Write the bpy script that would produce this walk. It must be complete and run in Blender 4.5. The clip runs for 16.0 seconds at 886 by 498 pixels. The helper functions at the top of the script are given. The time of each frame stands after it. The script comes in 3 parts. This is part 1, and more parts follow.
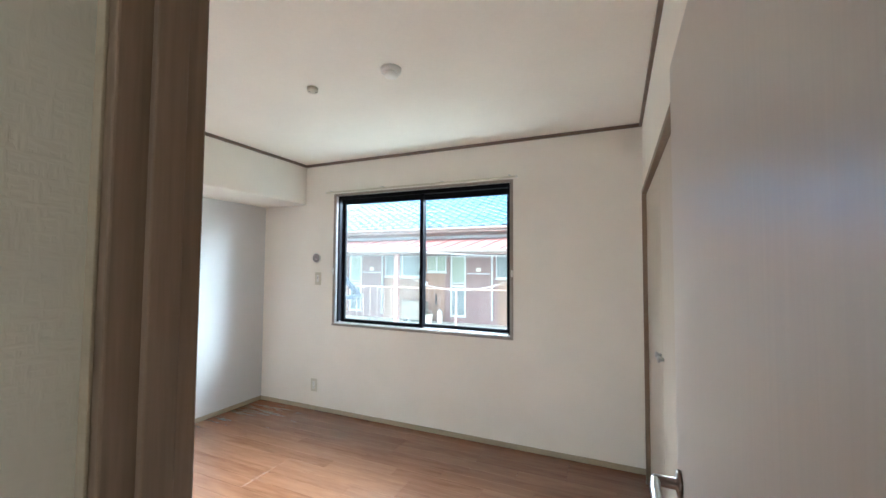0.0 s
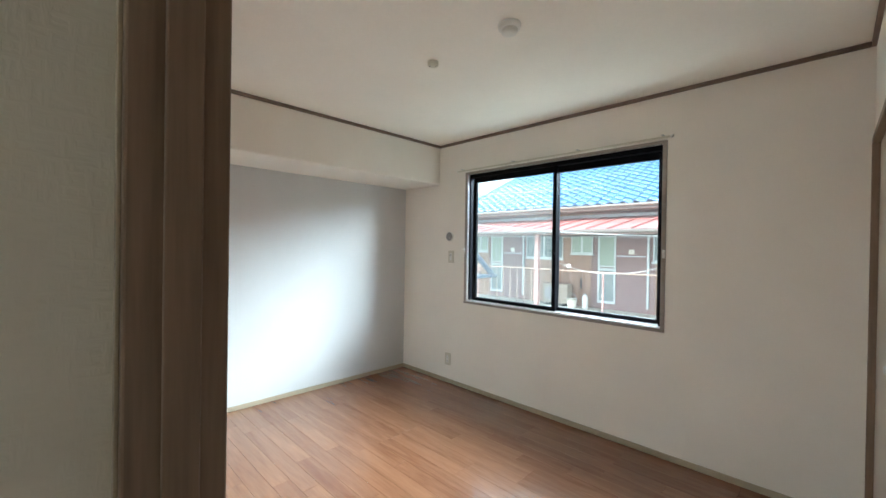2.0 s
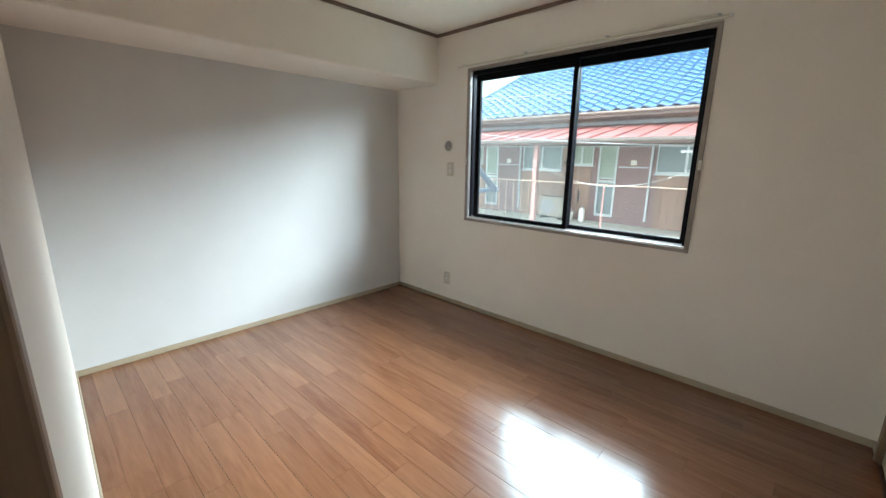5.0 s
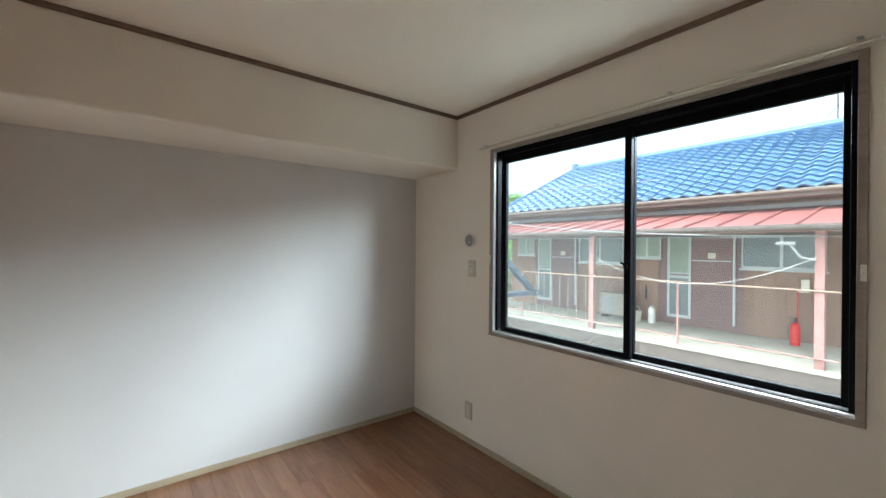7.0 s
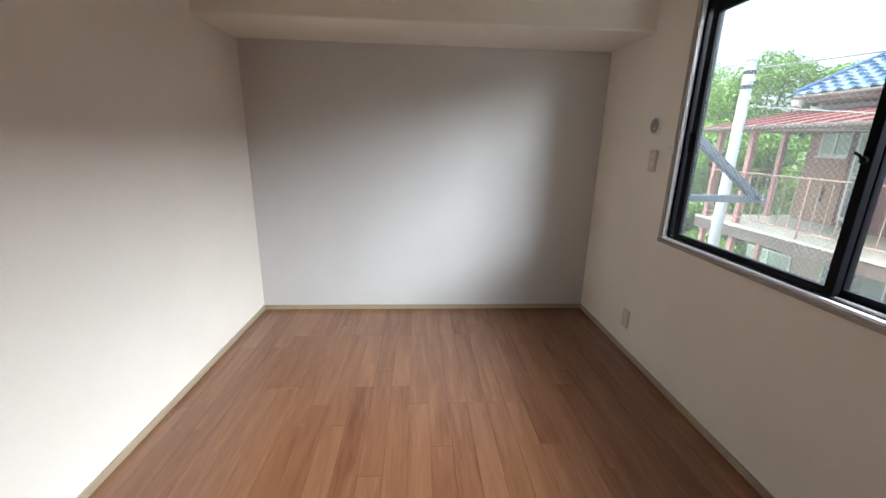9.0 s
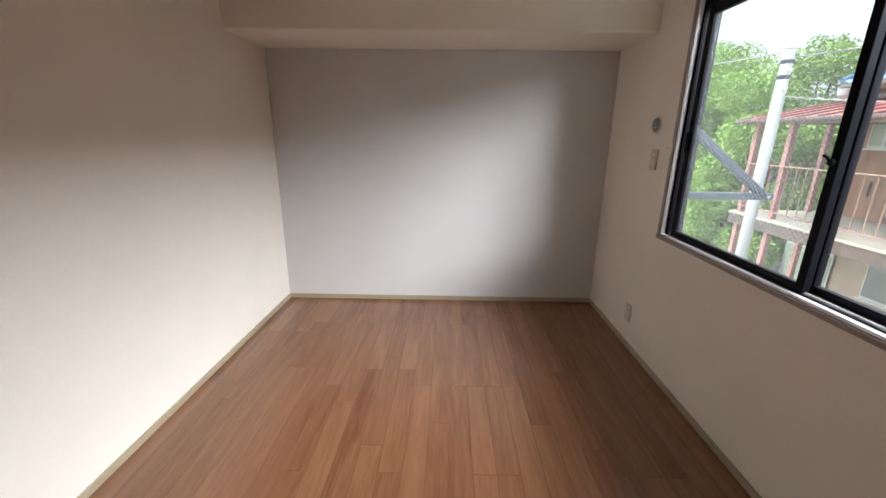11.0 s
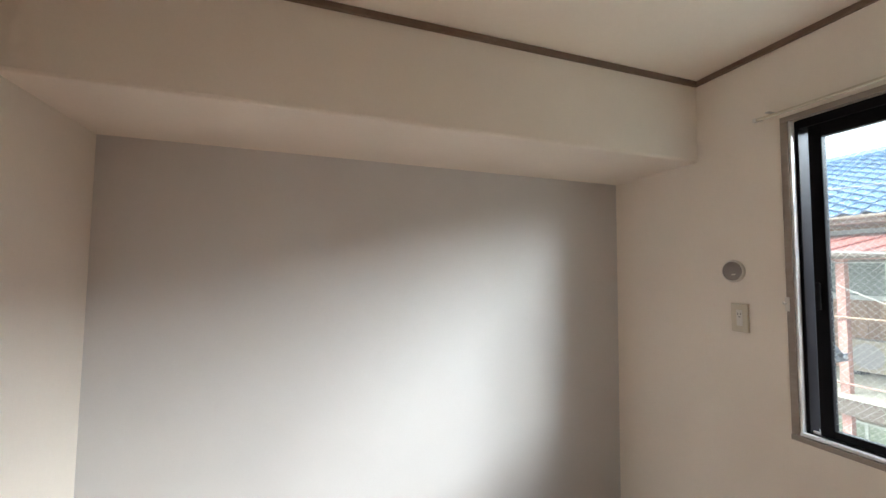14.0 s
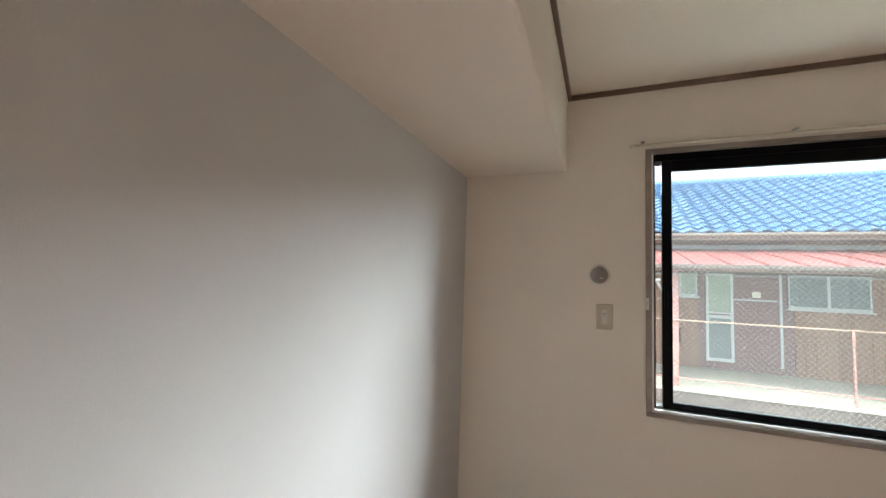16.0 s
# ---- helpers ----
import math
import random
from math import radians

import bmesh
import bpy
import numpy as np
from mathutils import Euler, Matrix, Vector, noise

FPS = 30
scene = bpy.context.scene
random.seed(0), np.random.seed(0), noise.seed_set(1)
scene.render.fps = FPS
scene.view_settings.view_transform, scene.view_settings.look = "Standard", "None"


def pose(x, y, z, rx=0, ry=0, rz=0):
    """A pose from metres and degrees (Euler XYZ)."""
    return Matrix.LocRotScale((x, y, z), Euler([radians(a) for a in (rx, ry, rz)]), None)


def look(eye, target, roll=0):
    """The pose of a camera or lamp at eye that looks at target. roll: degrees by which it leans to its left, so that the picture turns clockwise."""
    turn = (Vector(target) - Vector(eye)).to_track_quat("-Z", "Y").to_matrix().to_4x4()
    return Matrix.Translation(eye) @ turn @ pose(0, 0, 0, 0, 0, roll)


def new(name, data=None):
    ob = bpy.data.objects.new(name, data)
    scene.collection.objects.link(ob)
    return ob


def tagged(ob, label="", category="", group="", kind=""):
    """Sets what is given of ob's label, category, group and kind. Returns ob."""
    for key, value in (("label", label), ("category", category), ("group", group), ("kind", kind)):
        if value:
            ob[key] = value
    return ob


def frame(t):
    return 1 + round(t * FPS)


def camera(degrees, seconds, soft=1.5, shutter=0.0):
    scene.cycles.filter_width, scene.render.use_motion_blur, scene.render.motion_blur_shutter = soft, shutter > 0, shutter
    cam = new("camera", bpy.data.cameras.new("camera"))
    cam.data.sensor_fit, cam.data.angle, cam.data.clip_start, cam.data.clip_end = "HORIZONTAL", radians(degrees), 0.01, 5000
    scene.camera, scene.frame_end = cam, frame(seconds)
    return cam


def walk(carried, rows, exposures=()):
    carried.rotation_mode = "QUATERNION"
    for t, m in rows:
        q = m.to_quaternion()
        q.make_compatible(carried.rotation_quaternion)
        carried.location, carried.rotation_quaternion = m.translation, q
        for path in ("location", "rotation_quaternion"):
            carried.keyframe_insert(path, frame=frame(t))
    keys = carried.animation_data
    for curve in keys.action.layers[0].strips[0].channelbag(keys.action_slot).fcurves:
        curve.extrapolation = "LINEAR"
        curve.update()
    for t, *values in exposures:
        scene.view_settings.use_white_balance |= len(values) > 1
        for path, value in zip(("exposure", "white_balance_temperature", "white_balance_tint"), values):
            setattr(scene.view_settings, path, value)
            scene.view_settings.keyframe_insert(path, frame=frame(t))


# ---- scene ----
cam = camera(97.0, 16.0)

PATH = [
    (0, (3.346, -2.976, 1.395), (2.536, -1.149, 1.485), 0.4),
    (0.5, (3.411, -2.908, 1.394), (2.222, -1.301, 1.475), 0.6),
    (1, (3.422, -2.847, 1.412), (2.061, -1.383, 1.487), 0.8),
    (1.5, (3.4, -2.806, 1.387), (2.003, -1.377, 1.468), 1.0),
    (2, (3.383, -2.794, 1.369), (1.971, -1.378, 1.358), 0.9),
    (2.5, (3.382, -2.789, 1.382), (1.959, -1.387, 1.286), 0.8),
    (3, (3.297, -2.763, 1.369), (1.876, -1.359, 1.253), 1.0),
    (3.5, (3.204, -2.698, 1.359), (1.832, -1.258, 1.146), 1.0),
    (3.7, (3.197, -2.681, 1.343), (1.857, -1.241, 0.984), 0.8),
    (5.8, (3.008, -2.489, 1.378), (1.67, -1.074, 0.921), 0.7),
    (6, (2.977, -2.352, 1.374), (1.616, -0.932, 1.01), 0.3),
    (6.5, (2.881, -2.107, 1.391), (1.48, -0.689, 1.234), 0.3),
    (7, (2.77, -1.872, 1.413), (1.195, -0.64, 1.41), 0.5),
    (7.5, (2.735, -1.619, 1.385), (1.019, -0.595, 1.464), 0.5),
    (8, (2.84, -1.497, 1.398), (0.918, -0.95, 1.318), 0.8),
    (8.5, (2.958, -1.363, 1.386), (0.999, -1.1, 1.083), 1.0),
    (8.7, (2.967, -1.385, 1.357), (1.025, -1.174, 0.929), 1.6),
    (10.8, (3.144, -1.228, 1.377), (1.269, -1.233, 0.681), 0.6),
    (11, (3.14, -1.234, 1.402), (1.22, -1.256, 0.842), 0.7),
    (11.5, (3.132, -1.251, 1.408), (1.146, -1.267, 1.173), 0.6),
    (12, (3.086, -1.257, 1.4), (1.089, -1.274, 1.291), 0.5),
    (12.5, (2.946, -1.33, 1.441), (0.948, -1.282, 1.359), 0.5),
    (13, (2.643, -1.417, 1.431), (0.651, -1.254, 1.5), 0.6),
    (13.5, (2.293, -1.577, 1.447), (0.328, -1.228, 1.565), 0.6),
    (14, (1.918, -1.751, 1.456), (0.024, -1.12, 1.572), 0.6),
    (14.5, (1.568, -1.873, 1.451), (-0.27, -1.097, 1.586), 0.7),
    (15, (1.244, -1.986, 1.439), (-0.344, -0.779, 1.594), 1.0),
    (15.5, (0.953, -2.027, 1.452), (-0.289, -0.466, 1.6), 1.6),
    (16, (0.702, -2.059, 1.433), (-0.048, -0.211, 1.579), 2.0),
]
EXPOSURES = [(0.0, 3.4, 5550, 2), (1.5, 3.0, 5700, 0), (3.5, 2.82, 5900, 1), (6.0, 2.4, 6050, 2), (8.0, 2.2, 6250, 7), (11.0, 2.02, 6750, 15), (12.5, 2.2, 6850, 15), (14.5, 2.55, 6600, 9), (16.0, 2.35, 6600, 9)]
walk(cam, [(t, look(eye, target, roll)) for t, eye, target, roll in PATH], EXPOSURES)

# ---- world, sun, exposure ----
SKY_STRENGTH = 0.15

world = bpy.data.worlds.new("sky")
scene.world = world
world.use_nodes = True
wn = world.node_tree.nodes
sky = wn.new("ShaderNodeTexSky")
sky.sky_type = "NISHITA"
sky.sun_disc = False
sky.sun_elevation = radians(58)
sky.sun_rotation = radians(200)
sky.air_density, sky.dust_density, sky.ozone_density = 1.0, 5.0, 0.5
wn["Background"].inputs["Strength"].default_value = SKY_STRENGTH
haze = wn.new("ShaderNodeHueSaturation")          # thin overcast: the sky is nearly white
haze.inputs["Saturation"].default_value = 0.35
world.node_tree.links.new(sky.outputs[0], haze.inputs["Color"])
world.node_tree.links.new(haze.outputs[0], wn["Background"].inputs["Color"])
sun = new("sun", bpy.data.lights.new("sun", "SUN"))
sun.data.energy, sun.data.angle, sun.data.color = 0.25, radians(14), (1.0, 0.95, 0.88)
sun.matrix_world = look((-6, -16, 27), (0, 0, 0))


def sky_panel(name, eye, target, width, height, watts, color):
    """An added area lamp that stands in for daylight through an opening."""
    ob = new(name, bpy.data.lights.new(name, "AREA"))
    ob.data.shape, ob.data.size, ob.data.size_y = "RECTANGLE", width, height
    ob.data.energy, ob.data.color = watts, color
    ob.matrix_world = look(eye, target)
    return ob


# unseen lamp above the window's sightlines, added to bring sky light in
sky_panel("sky_fill_window", (2.75, 1.40, 3.02), (2.65, -3.0, 2.5), 4.1, 0.92, 42, (0.86, 0.94, 1.0))
# lamp added before the opposite house in place of sky above its roof
sky_panel("sky_fill_over_roof", (6.0, 4.70, 4.6), (6.0, -3.0, 4.6), 15.0, 3.2, 1230, (0.86, 0.94, 1.0))
# fill lamp added in the hall opening to lift wall and jamb
sky_panel("fill_hall", (3.10, -4.34, 1.75), (3.10, 0, 1.5), 0.36, 0.60, 0.18, (0.95, 0.97, 0.97))


# ---- materials ----
def base_mat(name):
    m = bpy.data.materials.new(name)
    m.use_nodes = True
    t = m.node_tree
    return m, t, t.nodes, t.links, t.nodes["Principled BSDF"]


def mat(name, color, rough=0.6, metal=0.0, scale=8.0, vary=0.12, fine=120.0, bump=0.1, depth=0.002, stretch=(1, 1, 1), island=0.0, coat=0.0):
    """A surface with broad stains, fine grain and fine relief, in metres."""
    m, t, n, l, b = base_mat(name)
    geo = n.new("ShaderNodeNewGeometry")
    mp = n.new("ShaderNodeMapping")
    mp.inputs["Scale"].default_value = stretch
    l.new(geo.outputs["Position"], mp.inputs["Vector"])
    big, small = n.new("ShaderNodeTexNoise"), n.new("ShaderNodeTexNoise")
    big.inputs["Scale"].default_value, big.inputs["Detail"].default_value = scale, 3
    small.inputs["Scale"].default_value, small.inputs["Detail"].default_value = fine, 2
    l.new(mp.outputs[0], big.inputs["Vector"])
    l.new(mp.outputs[0], small.inputs["Vector"])
    add = n.new("ShaderNodeMath")
    add.operation = "MULTIPLY_ADD"
    l.new(small.outputs["Fac"], add.inputs[0])
    add.inputs[1].default_value = 0.45
    l.new(big.outputs["Fac"], add.inputs[2])
    if island:
        ri = n.new("ShaderNodeMath")
        ri.operation = "MULTIPLY_ADD"
        info = n.new("ShaderNodeObjectInfo")
        mix2 = n.new("ShaderNodeMath")
        l.new(info.outputs["Random"], mix2.inputs[0])
        l.new(geo.outputs["Random Per Island"], mix2.inputs[1])
        l.new(mix2.outputs[0], ri.inputs[0])
        ri.inputs[1].default_value = island
        l.new(add.outputs[0], ri.inputs[2])
        add = ri
    ramp = n.new("ShaderNodeMapRange")
    ramp.inputs["From Min"].default_value, ramp.inputs["From Max"].default_value = 0.35, 1.1 + island
    ramp.inputs["To Min"].default_value, ramp.inputs["To Max"].default_value = 1 - vary, 1 + vary
    l.new(add.outputs[0], ramp.inputs["Value"])
    mul = n.new("ShaderNodeVectorMath")
    mul.operation = "SCALE"
    mul.inputs[0].default_value = color[:3]
    l.new(ramp.outputs[0], mul.inputs["Scale"])
    l.new(mul.outputs[0], b.inputs["Base Color"])
    rr = n.new("ShaderNodeMapRange")
    rr.inputs["To Min"].default_value, rr.inputs["To Max"].default_value = max(0.03, rough * 0.85), min(1, rough * 1.15)
    l.new(big.outputs["Fac"], rr.inputs["Value"])
    l.new(rr.outputs[0], b.inputs["Roughness"])
    b.inputs["Metallic"].default_value = metal
    b.inputs["Coat Weight"].default_value = coat
    if bump:
        bp = n.new("ShaderNodeBump")
        bp.inputs["Strength"].default_value, bp.inputs["Distance"].default_value = bump, depth
        l.new(small.outputs["Fac"], bp.inputs["Height"])
        l.new(bp.outputs[0], b.inputs["Normal"])
    return m


def wallpaper(name, color, weave=260.0, bump=0.35):
    """Embossed vinyl wallpaper: short woven threads in two directions and faint broad unevenness."""
    m, t, n, l, b = base_mat(name)
    geo = n.new("ShaderNodeNewGeometry")
    out = []
    for sc in ((1, 1, 0.22), (0.25, 0.25, 1)):
        mp = n.new("ShaderNodeMapping")
        mp.inputs["Scale"].default_value = sc
        l.new(geo.outputs["Position"], mp.inputs["Vector"])
        tx = n.new("ShaderNodeTexNoise")
        tx.inputs["Scale"].default_value, tx.inputs["Detail"].default_value = weave, 2
        l.new(mp.outputs[0], tx.inputs["Vector"])
        out.append(tx)
    mx = n.new("ShaderNodeMath")
    mx.operation = "MAXIMUM"
    l.new(out[0].outputs["Fac"], mx.inputs[0])
    l.new(out[1].outputs["Fac"], mx.inputs[1])
    big = n.new("ShaderNodeTexNoise")
    big.inputs["Scale"].default_value, big.inputs["Detail"].default_value = 2.2, 4
    l.new(geo.outputs["Position"], big.inputs["Vector"])
    add = n.new("ShaderNodeMath")
    add.operation = "MULTIPLY_ADD"
    l.new(mx.outputs[0], add.inputs[0])
    add.inputs[1].default_value = 0.6
    l.new(big.outputs["Fac"], add.inputs[2])
    ramp = n.new("ShaderNodeMapRange")
    ramp.inputs["From Min"].default_value, ramp.inputs["From Max"].default_value = 0.5, 1.2
    ramp.inputs["To Min"].default_value, ramp.inputs["To Max"].default_value = 0.95, 1.04
    l.new(add.outputs[0], ramp.inputs["Value"])
    mul = n.new("ShaderNodeVectorMath")
    mul.operation = "SCALE"
    mul.inputs[0].default_value = color
    l.new(ramp.outputs[0], mul.inputs["Scale"])
    l.new(mul.outputs[0], b.inputs["Base Color"])
    b.inputs["Roughness"].default_value = 0.75
    b.inputs["Specular IOR Level"].default_value = 0.3
    bp = n.new("ShaderNodeBump")
    bp.inputs["Strength"].default_value, bp.inputs["Distance"].default_value = bump, 0.0012
    l.new(mx.outputs[0], bp.inputs["Height"])
    l.new(bp.outputs[0], b.inputs["Normal"])
    return m


def wood(name, dark, light, rough, axis=(1.2, 22, 22), rand=0.35, bump=0.08, coat=0.0):
    """Wood grain drawn out along the axis of least scale, with its own offset and shade for each board."""
    m, t, n, l, b = base_mat(name)
    geo, info = n.new("ShaderNodeNewGeometry"), n.new("ShaderNodeObjectInfo")
    off = n.new("ShaderNodeVectorMath")
    off.operation = "MULTIPLY_ADD"
    comb = n.new("ShaderNodeCombineXYZ")
    for i in range(3):
        l.new(info.outputs["Random"], comb.inputs[i])
    l.new(comb.outputs[0], off.inputs[0])
    off.inputs[1].default_value = (31, 17, 23)
    l.new(geo.outputs["Position"], off.inputs[2])
    mp = n.new("ShaderNodeMapping")
    mp.inputs["Scale"].default_value = axis
    l.new(off.outputs[0], mp.inputs["Vector"])
    g1, g2 = n.new("ShaderNodeTexNoise"), n.new("ShaderNodeTexNoise")
    g1.inputs["Scale"].default_value, g1.inputs["Detail"].default_value, g1.inputs["Distortion"].default_value = 1.0, 5, 1.2
    g2.inputs["Scale"].default_value, g2.inputs["Detail"].default_value = 5.0, 3
    l.new(mp.outputs[0], g1.inputs["Vector"])
    l.new(mp.outputs[0], g2.inputs["Vector"])
    a = n.new("ShaderNodeMath")
    a.operation = "MULTIPLY_ADD"
    l.new(g2.outputs["Fac"], a.inputs[0])
    a.inputs[1].default_value = 0.5
    l.new(g1.outputs["Fac"], a.inputs[2])
    c = n.new("ShaderNodeMath")
    c.operation = "MULTIPLY_ADD"
    l.new(info.outputs["Random"], c.inputs[0])
    c.inputs[1].default_value = rand
    l.new(a.outputs[0], c.inputs[2])
    mr = n.new("ShaderNodeMapRange")
    mr.inputs["From Min"].default_value, mr.inputs["From Max"].default_value = 0.45, 1.05 + rand
    l.new(c.outputs[0], mr.inputs["Value"])
    mix = n.new("ShaderNodeMix")
    mix.data_type = "RGBA"
    mix.inputs["A"].default_value, mix.inputs["B"].default_value = (*dark, 1), (*light, 1)
    l.new(mr.outputs[0], mix.inputs["Factor"])
    l.new(mix.outputs["Result"], b.inputs["Base Color"])
    rr = n.new("ShaderNodeMapRange")
    rr.inputs["To Min"].default_value, rr.inputs["To Max"].default_value = rough * 0.8, rough * 1.2
    l.new(g1.outputs["Fac"], rr.inputs["Value"])
    l.new(rr.outputs[0], b.inputs["Roughness"])
    b.inputs["Coat Weight"].default_value, b.inputs["Coat Roughness"].default_value = coat, 0.12
    bp = n.new("ShaderNodeBump")
    bp.inputs["Strength"].default_value, bp.inputs["Distance"].default_value = bump, 0.001
    l.new(g2.outputs["Fac"], bp.inputs["Height"])
    l.new(bp.outputs[0], b.inputs["Normal"])
    return m


def glass(name, gloss=0.06, tint=(0.96, 0.98, 0.97), veil=(0.004, 0.009)):
    m = bpy.data.materials.new(name)
    m.use_nodes = True
    t = m.node_tree
    n, l = t.nodes, t.links
    n.remove(n["Principled BSDF"])
    tr, gl, mx = n.new("ShaderNodeBsdfTransparent"), n.new("ShaderNodeBsdfGlossy"), n.new("ShaderNodeMixShader")
    tr.inputs["Color"].default_value = (*tint, 1)
    gl.inputs["Roughness"].default_value = 0.02
    mx.inputs[0].default_value = gloss
    l.new(tr.outputs[0], mx.inputs[1])
    l.new(gl.outputs[0], mx.inputs[2])
    # translucent film that paints an uneven milky haze over the view outside
    film, mx2 = n.new("ShaderNodeBsdfTranslucent"), n.new("ShaderNodeMixShader")
    film.inputs["Color"].default_value = (0.8, 0.82, 0.82, 1)
    veil_noise = n.new("ShaderNodeTexNoise")
    veil_noise.inputs["Scale"].default_value, veil_noise.inputs["Detail"].default_value = 3.0, 5
    rng = n.new("ShaderNodeMapRange")
    rng.inputs["To Min"].default_value, rng.inputs["To Max"].default_value = veil
    l.new(veil_noise.outputs["Fac"], rng.inputs["Value"])
    l.new(rng.outputs[0], mx2.inputs[0])
    l.new(mx.outputs[0], mx2.inputs[1])
    l.new(film.outputs[0], mx2.inputs[2])
    l.new(mx2.outputs[0], n["Material Output"].inputs["Surface"])
    return m


M_WALL = wallpaper("cream_wallpaper", (0.845, 0.788, 0.705))
M_HALL = wallpaper("coarse_woven_wallpaper", (0.72, 0.67, 0.56), 150.0, 1.0)
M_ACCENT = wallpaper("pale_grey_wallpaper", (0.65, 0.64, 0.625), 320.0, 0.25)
M_CEIL = wallpaper("ceiling_paper", (0.89, 0.84, 0.755), 180.0, 0.3)
M_PLANK = wood("laminate_plank", (0.14, 0.052, 0.024), (0.285, 0.138, 0.070), 0.18, (1.5, 15, 15), 0.34, 0.05, 0.35)
M_SUB = mat("joint_filler", (0.09, 0.05, 0.03), 0.8)
M_BASE = mat("beige_baseboard", (0.40, 0.325, 0.225), 0.5, scale=3, fine=60, stretch=(1, 1, 6))
M_TRIM = wood("brown_trim", (0.13, 0.085, 0.06), (0.22, 0.15, 0.11), 0.5, (3, 3, 30), 0.1)
M_FRAME = wood("brown_door_frame", (0.165, 0.108, 0.065), (0.29, 0.195, 0.125), 0.5, (30, 30, 1.5), 0.1)
M_CASING = wood("taupe_window_casing", (0.25, 0.205, 0.17), (0.36, 0.305, 0.26), 0.45, (3, 20, 20), 0.1)
M_DOOR = wood("brown_door_veneer", (0.385, 0.325, 0.28), (0.46, 0.395, 0.34), 0.36, (40, 40, 1.2), 0.1, 0.04, 0.4)
M_DOOR.node_tree.nodes["Principled BSDF"].inputs["Coat Roughness"].default_value = 0.3
M_DOOR.node_tree.nodes["Principled BSDF"].inputs["Specular IOR Level"].default_value = 0.85
M_CLOSET = wood("beige_closet_veneer", (0.42, 0.35, 0.27), (0.55, 0.47, 0.38), 0.4, (40, 40, 1.2), 0.1)
M_ALU = mat("black_aluminium", (0.006, 0.006, 0.008), 0.4, 0.0, bump=0.0)
M_ALU.node_tree.nodes["Principled BSDF"].inputs["Specular IOR Level"].default_value = 0.05
M_SILL = mat("silver_sill", (0.80, 0.80, 0.80), 0.32, 0.25, bump=0.02)
M_WHITE = mat("white_plastic", (0.72, 0.70, 0.65), 0.4, vary=0.04, bump=0.02)
M_CREAM = mat("cream_plastic", (0.62, 0.57, 0.46), 0.4, vary=0.04, bump=0.02)
M_GREYPL = mat("grey_plastic", (0.27, 0.25, 0.245), 0.45, vary=0.05, bump=0.02)
M_DARK = mat("dark_slot", (0.02, 0.02, 0.02), 0.6, bump=0.0)
M_METAL = mat("dark_bronze_metal", (0.16, 0.12, 0.10), 0.3, 0.9, bump=0.02)
M_STEEL = mat("brushed_steel", (0.55, 0.55, 0.55), 0.3, 0.9, bump=0.02)
M_GLASS = glass("window_glass", 0.05, (0.88, 0.93, 0.96), (0.002, 0.005))
M_WIRED = glass("wired_glass", 0.05, (0.85, 0.92, 0.945), (0.008, 0.014))
M_WIRE = mat("glass_wire", (0.72, 0.74, 0.74), 0.5, 0.2, bump=0.0)
M_TILE = mat("blue_glazed_tile", (0.065, 0.145, 0.255), 0.24, 0.0, 3, 0.22, 40, 0.05, island=0.5)
M_RED = mat("faded_red_sheet_metal", (0.36, 0.135, 0.115), 0.42, 0.1, 2.5, 0.2, 30, 0.05, stretch=(1, 0.3, 1))
M_POST = mat("flaking_pink_red_paint", (0.36, 0.185, 0.16), 0.6, 0, 9, 0.35, 60, 0.2)
M_RAIL = mat("faded_cream_rail_paint", (0.32, 0.22, 0.16), 0.6, 0, 9, 0.25, 60, 0.2)
M_DECK = mat("weathered_concrete_deck", (0.40, 0.38, 0.31), 0.85, 0, 3, 0.22, 60, 0.3)
M_FASCIA = mat("stained_fascia", (0.11, 0.085, 0.07), 0.8, 0, 5, 0.35, 60, 0.3)
M_SIDING = wood("brown_siding", (0.19, 0.105, 0.068), (0.34, 0.215, 0.15), 0.7, (22, 22, 1.5), 0.4)
M_PANEL = mat("maroon_panel", (0.19, 0.11, 0.10), 0.55, 0, 4, 0.15, 60, 0.1)
M_LOW = mat("grey_brown_render", (0.30, 0.25, 0.20), 0.85, 0, 2, 0.2, 60, 0.3)
M_SASHW = mat("pale_aluminium_sash", (0.46, 0.48, 0.47), 0.45, 0.2, bump=0.02)
M_PANE = mat("frosted_dark_pane", (0.16, 0.19, 0.19), 0.25, 0, 2, 0.25, 20, 0.02)
M_GREENP = mat("frosted_green_pane", (0.26, 0.31, 0.24), 0.3, 0, 2, 0.2, 20, 0.02)
M_CONC = mat("concrete_pole", (0.35, 0.355, 0.345), 0.8, 0, 6, 0.1, 60, 0.2)
M_EAVE = mat("weathered_tan_eave", (0.18, 0.15, 0.12), 0.6, 0, 4, 0.2, 60, 0.1)
M_GALV = mat("galvanised_bracket", (0.045, 0.052, 0.065), 0.45, 0.5, bump=0.02)
M_CABLE = mat("grey_cable", (0.30, 0.30, 0.30), 0.6, bump=0)
M_ROPE = mat("white_rope", (0.48, 0.46, 0.42), 0.8, fine=200)
M_EXT = mat("red_enamel", (0.60, 0.02, 0.015), 0.25, 0, bump=0.0)
M_BARK = mat("bark", (0.12, 0.085, 0.06), 0.9, 0, 6, 0.3, 40, 0.6, 0.02)
M_LEAF = mat("leaves", (0.22, 0.36, 0.07), 0.55, 0, 0.8, 0.35, 6, 0.0, island=0.6)
